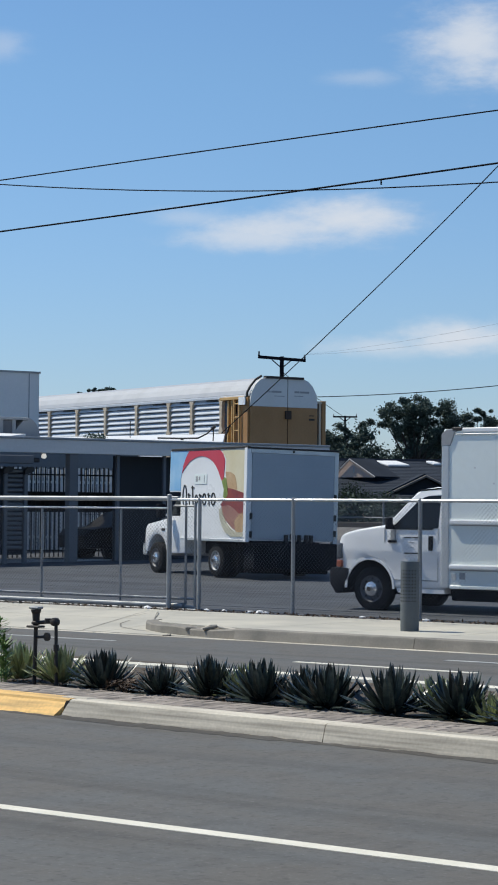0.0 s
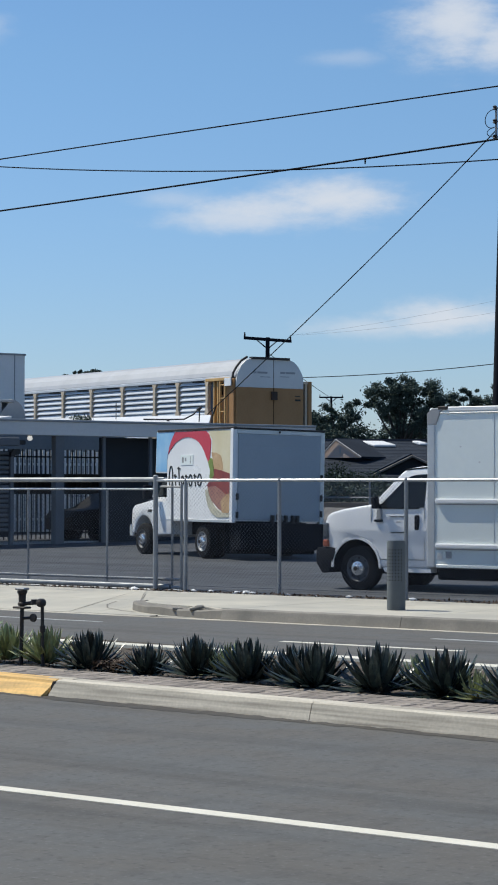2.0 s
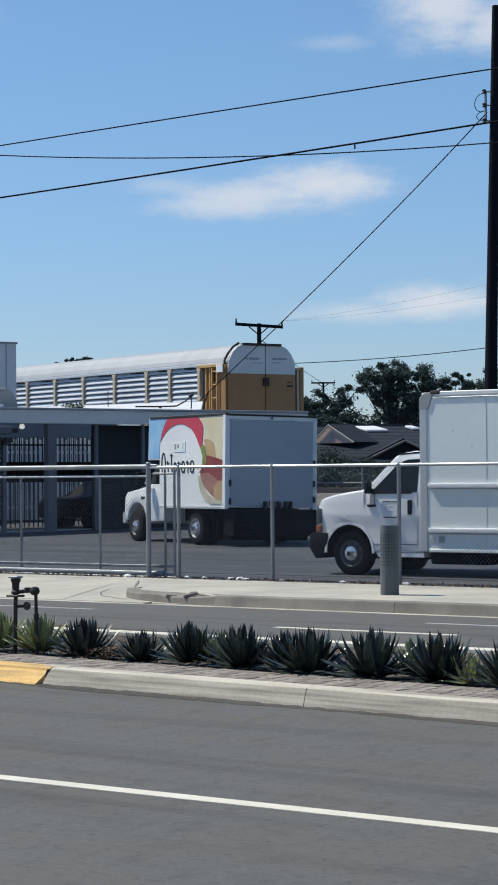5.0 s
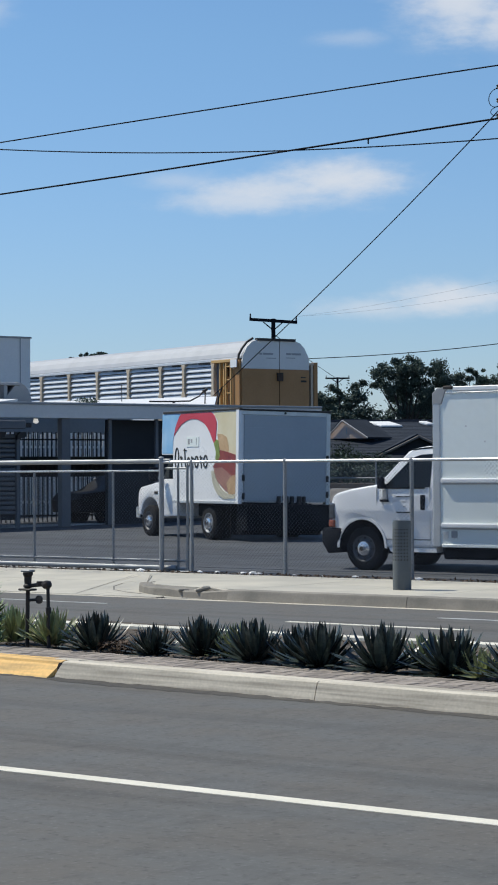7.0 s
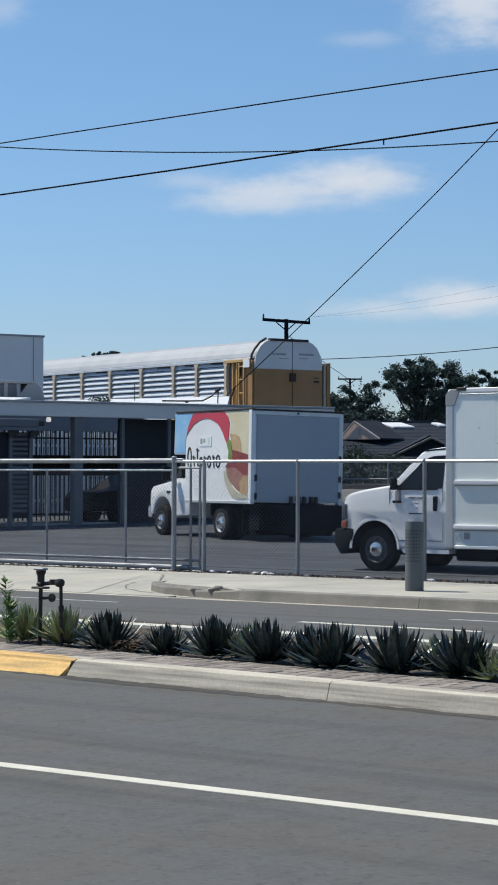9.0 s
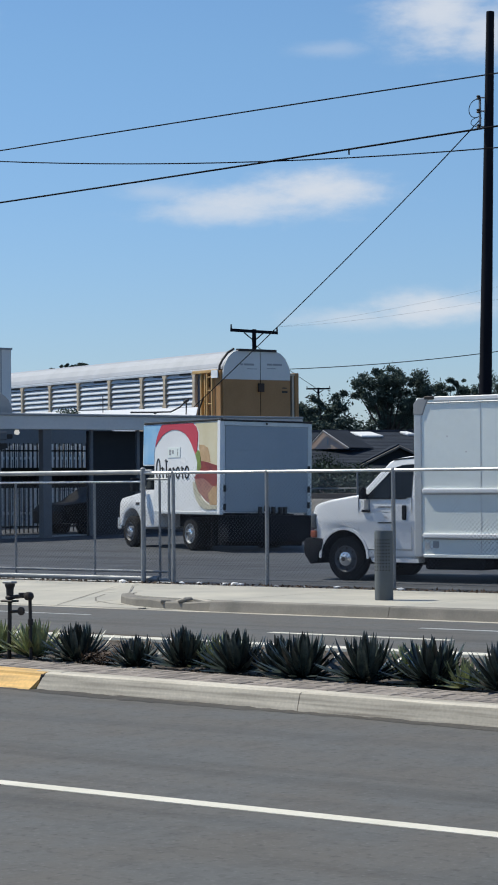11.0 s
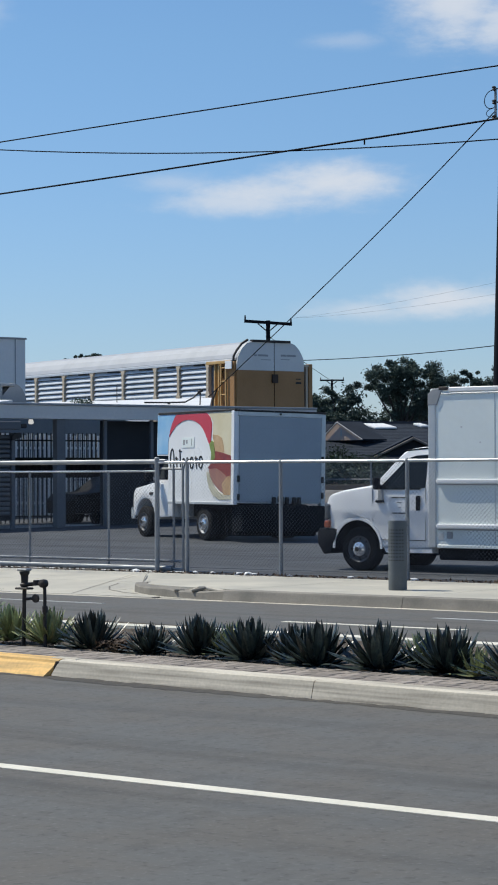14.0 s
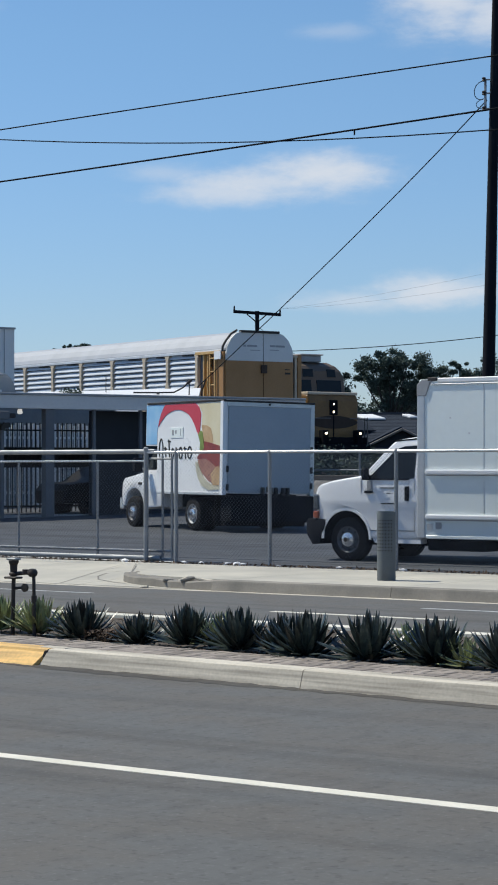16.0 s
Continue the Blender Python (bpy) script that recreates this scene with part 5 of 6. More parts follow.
bm = prism([(-0.5, 0.0)] + [(-0.5 + 0.001, 0.2)] + [(0.45 * math.sin(radians(a)) - 0.1, 0.52 - 0.42 * (1 - math.cos(radians(a)))) for a in range(0, 91, 15)] + [(0.36, 0.0)], -0.3, 0.3)
hood = part("hood", bm, STEEL_GREY, duct)
hood.matrix_basis = pose(1.0, 0, 0.04) @ Matrix.Diagonal((1.0, 1.0, 1.45, 1))
part("body", abox(-8, 0.55, -0.3, 0.3, 0.16, 0.7, 0.03), COLUMN_GREY, duct)
part("top_sheet", abox(-8, 0.95, -0.36, 0.36, 0.7, 0.78, 0.015), STEEL_GREY, duct)
for x in (-0.9, 0.05, 0.45):
    part("seam", abox(x, x + 0.12, -0.33, 0.33, 0.14, 0.71, 0.01), STEEL_GREY, duct)
part("roof_curb", abox(-8, 1.0, -0.42, -0.3, 0.0, 0.14), ROOF_WHITE, duct, "white roof curb")
sheet = thing("white_roof_sheet", CP @ pose(0, 0.9, 3.24), "white sloping roof sheet above the beam", "roof sheet")
for x0, x1, z0, z1 in ((-0.9, 4.75, 0.13, 0.41), (-9.0, -1.9, 0.23, 0.23)):
    bm = abox(x0, x1, -0.8, 3.2, 0.0, 0.06)
    for v in bm.verts:
        if v.co.y > 0:
            v.co.z += z0 + (z1 - z0) * (v.co.x - x0) / (x1 - x0)
            v.co.x += 2.55
    part("sheet", bm, ROOF_WHITE, sheet)
for x in (2.0, 4.0, 7.2, -6.0, 0.2):
    part("purlin_post", abox(x - 0.04, x + 0.04, 2.9, 3.0, 0.0, 0.17), IRON, sheet)
aerial = thing("roof_aerial", CP @ pose(2.3, 1.0, 3.3), "thin dark aerial on the carport roof", "aerial")
part("mast", arod((0, 0, -0.05), (0, 0, 0.55), 0.012, seg=6), IRON, aerial)
part("mast_foot", abox(-0.05, 0.05, -0.05, 0.05, -0.06, 0.02), IRON, aerial)
vent = thing("roof_conduit", CP @ pose(4.65, 0.6, 3.36), "dark cable conduit lying across the roof sheet", "conduit")
bm = bmesh.new()
rng = random.Random(41)
leaf_cloud(bm, Vector((0, 0, 0.06)), 0.22, 160, 0.04, rng, 0.4)
leaf_cloud(bm, Vector((0.25, 0, 0.03)), 0.16, 90, 0.04, rng, 0.4)
debris = tagged(link("roof_debris", bm, LEAF), "dry dark leaves heaped on the roof edge", "leaf heap")
debris.matrix_world = CP @ pose(0.75, 0.3, 3.31)
tube("pipe", [(-1.7, 0, 0.03), (-0.95, 0, 0.04), (-0.4, 0, 0.06), (-0.1, 0, 0.2), (0.08, 0, 0.37)], 0.022, IRON, vent)
part("conduit_head", arod((0.04, 0, 0.33), (0.16, 0, 0.4), 0.05, 0.04, seg=10), IRON, vent)
part("conduit_stay", arod((0.1, 0.02, -0.1), (0.12, 0.02, 0.36), 0.018, seg=8), IRON, vent)
part("pipe_foot", abox(-0.95, -0.89, -0.03, 0.03, -0.12, 0.05), IRON, vent)


# plain unseen wall added behind the camera to darken reflections and fill light
setting("facade_behind", abox(-80, 80, -16.4, -16, 0.1, 7.5), SHED_GREY, "added unseen wall behind the camera that darkens reflections")


# ---- poles and wires ----
pole = thing("utility_pole", pose(-24.03, 40.797, lot_z(40.8) - 0.02), "tall dark timber utility pole with insulators", "utility pole")
shade(part("shaft", arod((-0.05, -0.035, -0.3), (0.17, 0.12, 11.8), 0.165, 0.088, seg=18), TIMBER, pole))
LZ = 9.6
arm = part("insulator_rack", abox(-0.03, 0.01, -0.08, -0.04, LZ - 0.35, LZ + 0.3), GALV, pole)
for dz in (-0.34, 0.0, 0.3):
    part("insulator", lathe([(0.02, -0.05), (0.05, -0.03), (0.03, 0), (0.05, 0.03), (0.02, 0.05)], seg=12), IRON, arm).matrix_basis = pose(-0.03, -0.09, LZ + dz)
    part("bracket", arod((-0.02, -0.06, LZ + dz), (0.1, 0.06, LZ + dz), 0.018, seg=6), GALV, arm)
loop = [(-0.05 - 0.15 * math.sin(a) - 0.03 * (1 - math.cos(a)), -0.1 - 0.06 * math.sin(a), LZ + 0.06 + 0.2 * math.cos(a)) for a in np.linspace(0, 3.6, 14)]
tube("drip_loop", loop, 0.009, CABLE, pole)
loop = [(-0.04 - 0.18 * math.sin(a), -0.1, LZ - 0.24 + 0.1 * math.cos(a)) for a in np.linspace(0, 3.4, 12)]
tube("drip_loop", loop, 0.008, CABLE, pole)


def wire(name, pts, r, label, mat=CABLE):
    n = 24
    (x0, y0, z0), (x1, y1, z1), (x2, y2, z2) = pts

    def lag(t, a, b, c):
        return a * (1 - t) * (1 - 2 * t) + b * 4 * t * (1 - t) + c * t * (2 * t - 1)
    return tagged(tube(name, [(lag(t, x0, x1, x2), lag(t, y0, y1, y2), lag(t, z0, z1, z2)) for t in np.linspace(0, 1, n)], r, mat), label, "wire")


def street_wire(name, za, zb, zc, r, label):
    """Through heights at x = -25.3, -20 and -15.6, carried on by the same curve."""
    q = np.polyfit((-25.29, -20.0, -15.57), (za, zb, zc), 2)
    return tagged(tube(name, [(x, 26.0, float(np.polyval(q, x))) for x in np.linspace(-38, -6, 40)], r, CABLE), label, "wire")


street_wire("overhead_wire", 7.34, 7.43, 7.49, 0.0105, "thin black overhead wire along the street")
wb = street_wire("overhead_cable", 6.47, 6.61, 6.74, 0.014, "thick black overhead cable along the street")
street_wire("overhead_wire", 7.27, 6.715, 6.47, 0.0092, "sagging black overhead wire along the street")
part("cable_tag", abox(-17.56, -17.545, 25.99, 26.01, 6.6, 6.68), CABLE, wb)
for x, tops in ((-38.0, (7.04, 6.2, 9.77)), (-6.0, (7.57, 7.06, 6.62))):
    post = thing("street_pole", pose(x, 26.0, 0.1), "dark timber pole holding the street wires", "utility pole")
    shade(part("shaft", arod((0, 0.16, -0.3), (0, 0.16, max(tops) + 0.4), 0.16, 0.11, seg=14), TIMBER, post))
    for z in tops:
        part("bracket", arod((0, 0.1, z - 0.1), (0, -0.04, z - 0.1), 0.03, seg=8), IRON, post)
        part("insulator", lathe([(0.03, -0.06), (0.06, -0.03), (0.04, 0), (0.06, 0.03), (0.02, 0.05)], seg=10), IRON, post).matrix_basis = pose(0, 0, z - 0.1)
FAR = pose(0, 0, 0, 0, 0, 37.5)


def far(px, py, d):
    """A point d metres off, by bearing."""
    p = FAR @ Vector(((px - 441) * d / 3800, d, 1.81 + (905 + 0.009 * (px - 441) - py) * d / 3800))
    return p


wire("service_drop", (far(907, 263, 47), far(655, 519, 54), far(392, 768, 61)), 0.0125, "black service cable from the pole to the roof")
wire("far_wire", (far(530, 704, 120), far(805, 690.5, 115), far(1080, 657, 109)), 0.022, "thin dark wire beyond the railway")
wire("far_wire", (far(500, 660, 130), far(560, 705, 150), far(606, 737, 178)), 0.02, "thin dark wire between the far poles")


wire("far_wire", (far(541, 628, 130), far(720, 603, 120), far(1000, 549, 106)), 0.004, "thin grey wire from the crossarm pole", WIRE)
wire("far_wire", (far(541, 628, 130), far(720, 614, 120), far(1000, 575, 106)), 0.004, "thin grey wire from the crossarm pole", WIRE)


def cross_pole(px, py, d, half, label, turn, sag=0.0):
    top = far(px, py, d)
    pole = thing("crossarm_pole", pose(top.x, top.y, 0.9, 0, 0, turn), label, "utility pole")
    h = top.z - 0.9
    k = half / 1.45
    part("shaft", arod((0, 0, -0.3), (0, 0, h + 0.08 * k), 0.17 * k, 0.13 * k, seg=10), TIMBER, pole)
    arm = abox(-half, half, -0.09, 0.09, h - 0.14 * k, h + 0.04 * k)
    for v in arm.verts:
        v.co.z -= sag * v.co.x
    part("crossarm", arm, TIMBER, pole)
    for s in (-1, 1):
        part("brace", arod((s * 0.62 * k, 0.1, h - 0.1), (0, 0.12, h - 0.62 * k), 0.035, seg=6), TIMBER, pole)
    for s in (-half + 0.06, half - 0.06):
        part("insulator", arod((s, 0, h - sag * s), (s, 0, h - sag * s + 0.3 * k), 0.06 * k, 0.04 * k, seg=8), IRON, pole)
    return pole


cross_pole(498, 634, 130, 1.45, "dark timber pole with a braced, leaning crossarm", 37.5, 0.07)
cross_pole(611, 738, 178, 1.0, "distant dark timber pole with a crossarm", 37.5)


# ---- beyond the railway: house, hedge, trees, back fence ----
def hp(px, py, d):
    return ((px - 441) * d / 3800, d, 1.81 + (905 + 0.009 * (px - 441) - py) * d / 3800)


house = thing("bungalow", FAR, "low bungalow with dark shingle roofs and a peach gable", "house")


def sheet_poly(name, pts, mat, t, parent, label=""):
    """A slab through corner points, t thick."""
    bm = bmesh.new()
    p = [Vector(q) for q in pts]
    n = (p[1] - p[0]).cross(p[2] - p[0]).normalized() * t
    a = [bm.verts.new(q) for q in p]
    b = [bm.verts.new(q - n) for q in p]
    bm.faces.new(a)
    bm.faces.new(b[::-1])
    for i in range(len(p)):
        j = (i + 1) % len(p)
        bm.faces.new((a[i], b[i], b[j], a[j]))
    bmesh.ops.recalc_face_normals(bm, faces=bm.faces[:])
    return part(name, bm, mat, parent, label)


ZR, ZE = 4.62, 2.35
part("wall", abox(4.4, 22, 113.4, 122, 0.6, 2.6), PEACH, house)
roof = part("roof", abox(4.6, 22.4, 117.4, 118.6, ZR - 0.12, ZR), ROOF_SHINGLE, house, "dark shingle roof")
NC = 26
for c in range(NC):
    f0, f1 = c / NC, (c + 1) / NC
    y0, y1 = 117.6 - 11.0 * f0, 117.6 - 11.0 * f1
    z0, z1 = ZR - 2.2 * f0, ZR - 2.2 * f1
    bm = bmesh.new()
    xl = 4.7 - 1.2 * f0
    vs = [bm.verts.new(p) for p in ((xl, y0, z0), (22.4, y0, z0), (22.4, y1, z1 + 0.012), (xl - 0.08, y1, z1 + 0.012), (xl, y0, z0 - 0.1), (22.4, y0, z0 - 0.1), (22.4, y1, z1 - 0.06), (xl - 0.08, y1, z1 - 0.06))]
    for q in ((0, 1, 2, 3), (7, 6, 5, 4), (0, 4, 5, 1), (1, 5, 6, 2), (2, 6, 7, 3), (3, 7, 4, 0)):
        bm.faces.new([vs[i] for i in q])
    bmesh.ops.recalc_face_normals(bm, faces=bm.faces[:])
    part("shingle_course", bm, ROOF_SHINGLE, roof)
sheet_poly("roof_back", [(3.5, 124, ZE), (22.4, 124, ZE), (22.4, 118, ZR), (4.7, 118, ZR)], ROOF_SHINGLE, 0.12, house)
# small peach gable
D1 = 114.6
ga, gl, gr = hp(619, 816, D1 - 2.8), hp(590, 846, D1 - 2.1), hp(664, 846, D1 - 3.8)
bm = bmesh.new()
a = [bm.verts.new(p) for p in (ga, gl, gr)]
b = [bm.verts.new((p[0], p[1] + 0.3, p[2])) for p in (ga, gl, gr)]
bm.faces.new(a)
bm.faces.new(b[::-1])
for i in range(3):
    bm.faces.new((a[i], a[(i + 1) % 3], b[(i + 1) % 3], b[i]))
bmesh.ops.recalc_face_normals(bm, faces=bm.faces[:])
gable = part("gable", bm, PEACH, house, "peach gable with a small vent")
for q in (gl, gr):
    part("barge_board", arod((ga[0], ga[1] - 0.1, ga[2] + 0.06), (q[0], q[1] - 0.1, q[2] + 0.02), 0.04, seg=6), HOUSE_TRIM, gable)
    sheet_poly("gable_roof", [(ga[0], ga[1] - 0.02, ga[2] + 0.1), (q[0], q[1] - 0.02, q[2] + 0.06), (q[0] + 1.4, q[1] + 1.5, q[2] + 0.06), (ga[0] + 1.4, ga[1] + 1.5, ga[2] + 0.1)], ROOF_SHINGLE, 0.06, house)
for k in (0, 1):
    x0 = hp(613 + k * 8, 840, D1)
    part("vent", abox(x0[0], x0[0] + 0.2, D1 - 2.75 - 0.25 * k, D1 - 2.3, x0[2], hp(613, 829, D1)[2]), HOUSE_TRIM, gable)
# lower front gable
D2 = 108.0
ga, gl, gr = hp(755, 844, D2), hp(668, 886, D2), hp(842, 886, D2)
for q in (gl, gr):
    part("barge_board", arod((ga[0], D2, ga[2]), (q[0], D2, q[2]), 0.07, seg=6), BROWN_TRIM, house)
    sheet_poly("gable_roof", [(ga[0], D2, ga[2] + 0.05), (q[0], D2, q[2] + 0.05), (q[0], D2 + 6, q[2] + 0.05), (ga[0], D2 + 6, ga[2] + 0.05)], ROOF_SHINGLE, 0.1, house)
bm = prism([(ga[0], ga[2] - 0.1), (gl[0] + 0.3, gl[2]), (gl[0] + 0.3, 0.6), (gr[0] - 0.3, 0.6), (gr[0] - 0.3, gr[2])], D2 + 0.3, D2 + 0.6)
# Shade under the front gable is put into the wall colour.
part("front_wall", bm, DARK_WALL, house, "shaded front wall")
for p0, p1 in (((678, 820), (716, 829)), ((764, 820), (778, 827))):
    a, b = hp(*p0, 115.6), hp(*p1, 115.6)
    zs, ys = (a[2] + b[2]) / 2, 117.6 - 11.0 * (ZR - (a[2] + b[2]) / 2) / 2.2
    hd = 0.62 if b[0] - a[0] > 0.8 else 0.4
    sk = abox(-(b[0] - a[0]) / 2, (b[0] - a[0]) / 2, -hd, hd, 0.0, 0.14, 0.04)
    for v in sk.verts:
        v.co.x -= v.co.y * 0.5
    skl = part("skylight", sk, LITTER, house, "white roof skylight")
    skl.matrix_basis = pose((a[0] + b[0]) / 2, ys, zs + 0.02, 11.3, 0, 0)


def tree(px, top, base_d, crown, label, seed, n=900, size=0.085):
    """crown: clumps as bearing, height mark and radius."""
    rng = random.Random(seed)
    foot = far(px, 900, base_d)
    t = thing("tree", pose(foot.x, foot.y, 0.9), label, "tree")
    org = Vector((foot.x, foot.y, 0.9))
    trunk = bmesh.new()
    th = (far(px, top, base_d).z - 0.9) * 0.45
    rod(trunk, (0, 0, -0.2), (0.1, 0, th), 0.3, 0.2, 10)
    part("trunk", trunk, BARK, t)
    crown_bm = bmesh.new()
    for cx, cy, r in crown:
        c = far(cx, cy, base_d + rng.uniform(-1.5, 1.5)) - org
        limb = bmesh.new()
        mid = Vector((c.x * 0.4, c.y * 0.4, th + (c.z - th) * 0.35))
        rod(limb, (0.05, 0, th - 0.2), mid, 0.1, 0.06, 7)
        rod(limb, mid, c, 0.06, 0.02, 7)
        part("limb", limb, BARK, t)
        for _ in range(max(4, int(r * 12))):
            o = Vector((rng.gauss(0, 0.65), rng.gauss(0, 0.65), rng.gauss(0, 0.55))) * r
            leaf_cloud(crown_bm, c + o, r * rng.uniform(0.2, 0.6), n // 3, size, rng, 0.7)
    part("crown", crown_bm, LEAF, t)
    return t


tree(735, 705, 134, [(732, 722, 0.75), (700, 735, 0.8), (765, 728, 0.75), (680, 745, 0.5), (790, 750, 0.85), (730, 765, 0.7), (770, 775, 0.9), (745, 742, 0.6), (715, 712, 0.4), (795, 778, 0.9), (755, 800, 1.0), (800, 800, 1.0), (712, 765, 0.55), (725, 795, 0.8), (745, 722, 0.5), (780, 765, 0.7)],
     "large dark green tree with gaps of sky in its crown", 3)
tree(625, 745, 140, [(590, 790, 0.8), (612, 765, 0.55), (640, 768, 0.6), (600, 810, 0.9), (640, 805, 0.9), (580, 770, 0.35), (620, 795, 0.8)], "dark green tree beside the railway", 5)
tree(848, 728, 138, [(845, 742, 0.5), (858, 735, 0.35), (832, 752, 0.6), (860, 765, 0.8), (835, 785, 1.0), (870, 790, 1.0), (900, 750, 0.9), (930, 740, 1.0), (905, 790, 1.1), (960, 760, 1.1)], "dark green tree with ragged top behind the house", 8)
tree(172, 680, 160, [(142, 700, 0.2), (152, 698, 0.22), (163, 696, 0.25), (174, 694, 0.28), (185, 691, 0.28), (193, 691, 0.24), (199, 693, 0.2), (170, 701, 0.4), (188, 699, 0.4)], "distant tree showing over the railcar roof", 11, 260, 0.09)

bm = bmesh.new()
rng = random.Random(17)
for k in range(150):
    x = rng.uniform(560, 960)
    y = rng.uniform(785, 850) - 22 * max(0, math.sin(x * 0.021)) * rng.random()
    if 645 < x < 722 and y < 812:
        continue
    leaf_cloud(bm, Vector(far(x, y, 152 + rng.uniform(-2, 2))), rng.uniform(0.6, 1.1), 120, 0.16, rng)
tagged(link("far_wood", bm, LEAF), "dark belt of trees behind the houses", "trees", kind="stuff")

hedge_bm = bmesh.new()
rng = random.Random(21)
for k in range(46):
    c = Vector(far(585 + k * 2.6 + rng.uniform(-2, 2), rng.uniform(884, 908) - 12 * math.exp(-((k - 14) / 5.0) ** 2) * rng.random() * 2.5, 104 + rng.uniform(-1, 1)))
    leaf_cloud(hedge_bm, c, 0.5, 150, 0.055, rng)
hedge = tagged(link("hedge", hedge_bm, HEDGE), "dark green unkempt hedge behind the yard", "hedge", kind="stuff")
low = bmesh.new()
for k in range(46):
    c = Vector(far(560 + k * 6, rng.uniform(903, 935), 86 + rng.uniform(-1, 1)))
    leaf_cloud(low, c, 0.75, 170, 0.07, rng)
tagged(link("shrubs", low, LEAF), "dark shrubs along the railway fence", "shrubs", kind="stuff")

back_fence = thing("back_fence", pose(0, 0, 0), "grey chain-link fence at the back of the yard", "fence")
BY = 50.0
for x in np.arange(-44, -16, 2.6):
    part("post", arod((x, BY, lot_z(BY) - 0.1), (x, BY, lot_z(BY) + 1.62), 0.03, seg=8), GALV, back_fence)
part("top_rail", arod((-45, BY, lot_z(BY) + 1.62), (-14, BY, lot_z(BY) + 1.62), 0.025, seg=8), GALV, back_fence)
part("mid_rail", arod((-45, BY, lot_z(BY) + 1.12), (-14, BY, lot_z(BY) + 1.12), 0.02, seg=8), GALV, back_fence)
wire_part(back_fence, -40, -22, BY, lot_z(BY), lot_z(BY) + 1.62, step=0.09, r=0.0026)


# ---- planting on the median ----
def agave_leaf(curl):
    """A channelled tapering leaf, one metre long, along +z, bending to +x."""
    me = bpy.data.meshes.new("leaf")
    v, f = [], []
    n = 6
    for i in range(n + 1):
        s = i / n
        w = 0.078 * (0.62 + 0.8 * s) * (1 - s ** 2.4) + 0.002
        x, z = curl * s * s, s * (1 - 0.25 * abs(curl) * s)
        v += [(x + 0.25 * w, -w, z), (x - 0.35 * w, 0, z), (x + 0.25 * w, w, z), (x - 0.75 * w * (1 - s) - 0.002, 0, z)]
    for i in range(n):
        for a, b in ((0, 1), (1, 2), (2, 3), (3, 0)):
            f.append((i * 4 + a, i * 4 + b, i * 4 + 4 + b, i * 4 + 4 + a))
    me.from_pydata(v, [], f)
    me.materials.append(AGAVE)
    return me


LEAVES = [agave_leaf(c) for c in (0.03, -0.1, -0.2)]
LEAVES_PALE = []
for m in LEAVES:
    c = m.copy()
    c.materials[0] = AGAVE_PALE
    LEAVES_PALE.append(c)


def agave(x, y, h, wide, seed, label, meshes, n=70):
    h = h * 0.76
    rng = random.Random(seed)
    t = thing("agave", pose(x, y, 0.13), label, "agave plant", "agaves along the median")
    for k in range(n):
        a = k * 2.39996 + rng.uniform(-0.2, 0.2)
        f = k / n
        lean = radians(4 + 82 * f ** 1.1 + rng.uniform(-6, 6)) * wide
        length = h * (1.04 - 0.12 * f) * rng.uniform(0.85, 1.08) * (1.0 + 0.15 * math.sin(lean))
        ob = new("leaf", meshes[rng.randrange(3)])
        ob.parent = t
        r = 0.02 + 0.05 * f
        ob.matrix_basis = (Matrix.Translation((r * math.cos(a), r * math.sin(a), 0.02)) @ Matrix.Rotation(a, 4, "Z") @ Matrix.Rotation(lean, 4, "Y")
                           @ Matrix.Diagonal((length, length * rng.uniform(0.9, 1.2), length, 1)))
    return t


DARK = "dark blue-green agave rosette in the median bed"
PALE = "pale yellowish green agave rosette in the median bed"
AG = [(-13.27, 15.1, 0.45, 1.0, DARK, 1), (-12.45, 14.97, 0.35, 1.0, DARK, 1), (-11.99, 15.09, 0.45, 0.92, DARK, 1), (-11.31, 14.97, 0.46, 0.95, DARK, 1),
      (-10.83, 14.97, 0.42, 0.9, DARK, 1), (-10.5, 14.82, 0.48, 1.05, DARK, 1), (-9.89, 14.85, 0.51, 1.05, DARK, 1), (-9.25, 14.9, 0.49, 1.08, DARK, 1),
      (-8.5, 14.75, 0.48, 1.0, DARK, 1), (-7.8, 14.7, 0.46, 1.0, DARK, 1),
      (-14.0, 15.3, 0.44, 0.9, PALE, 0), (-14.6, 15.38, 0.44, 1.0, PALE, 0), (-8.9, 14.82, 0.3, 1.1, PALE, 0), (-9.62, 15.15, 0.38, 1.0, PALE, 0), (-11.66, 15.2, 0.37, 1.0, PALE, 0)]
for k, (x, y, h, w, lab, d) in enumerate(AG):
    agave(x, y, h, w, 100 + k, lab, LEAVES if d else LEAVES_PALE, 84 if h > 0.3 else 54)

weed = thing("tall_weed", pose(-14.32, 14.9, 0.12), "tall bright green weed at the edge of the bed", "weed")
rng = random.Random(4)
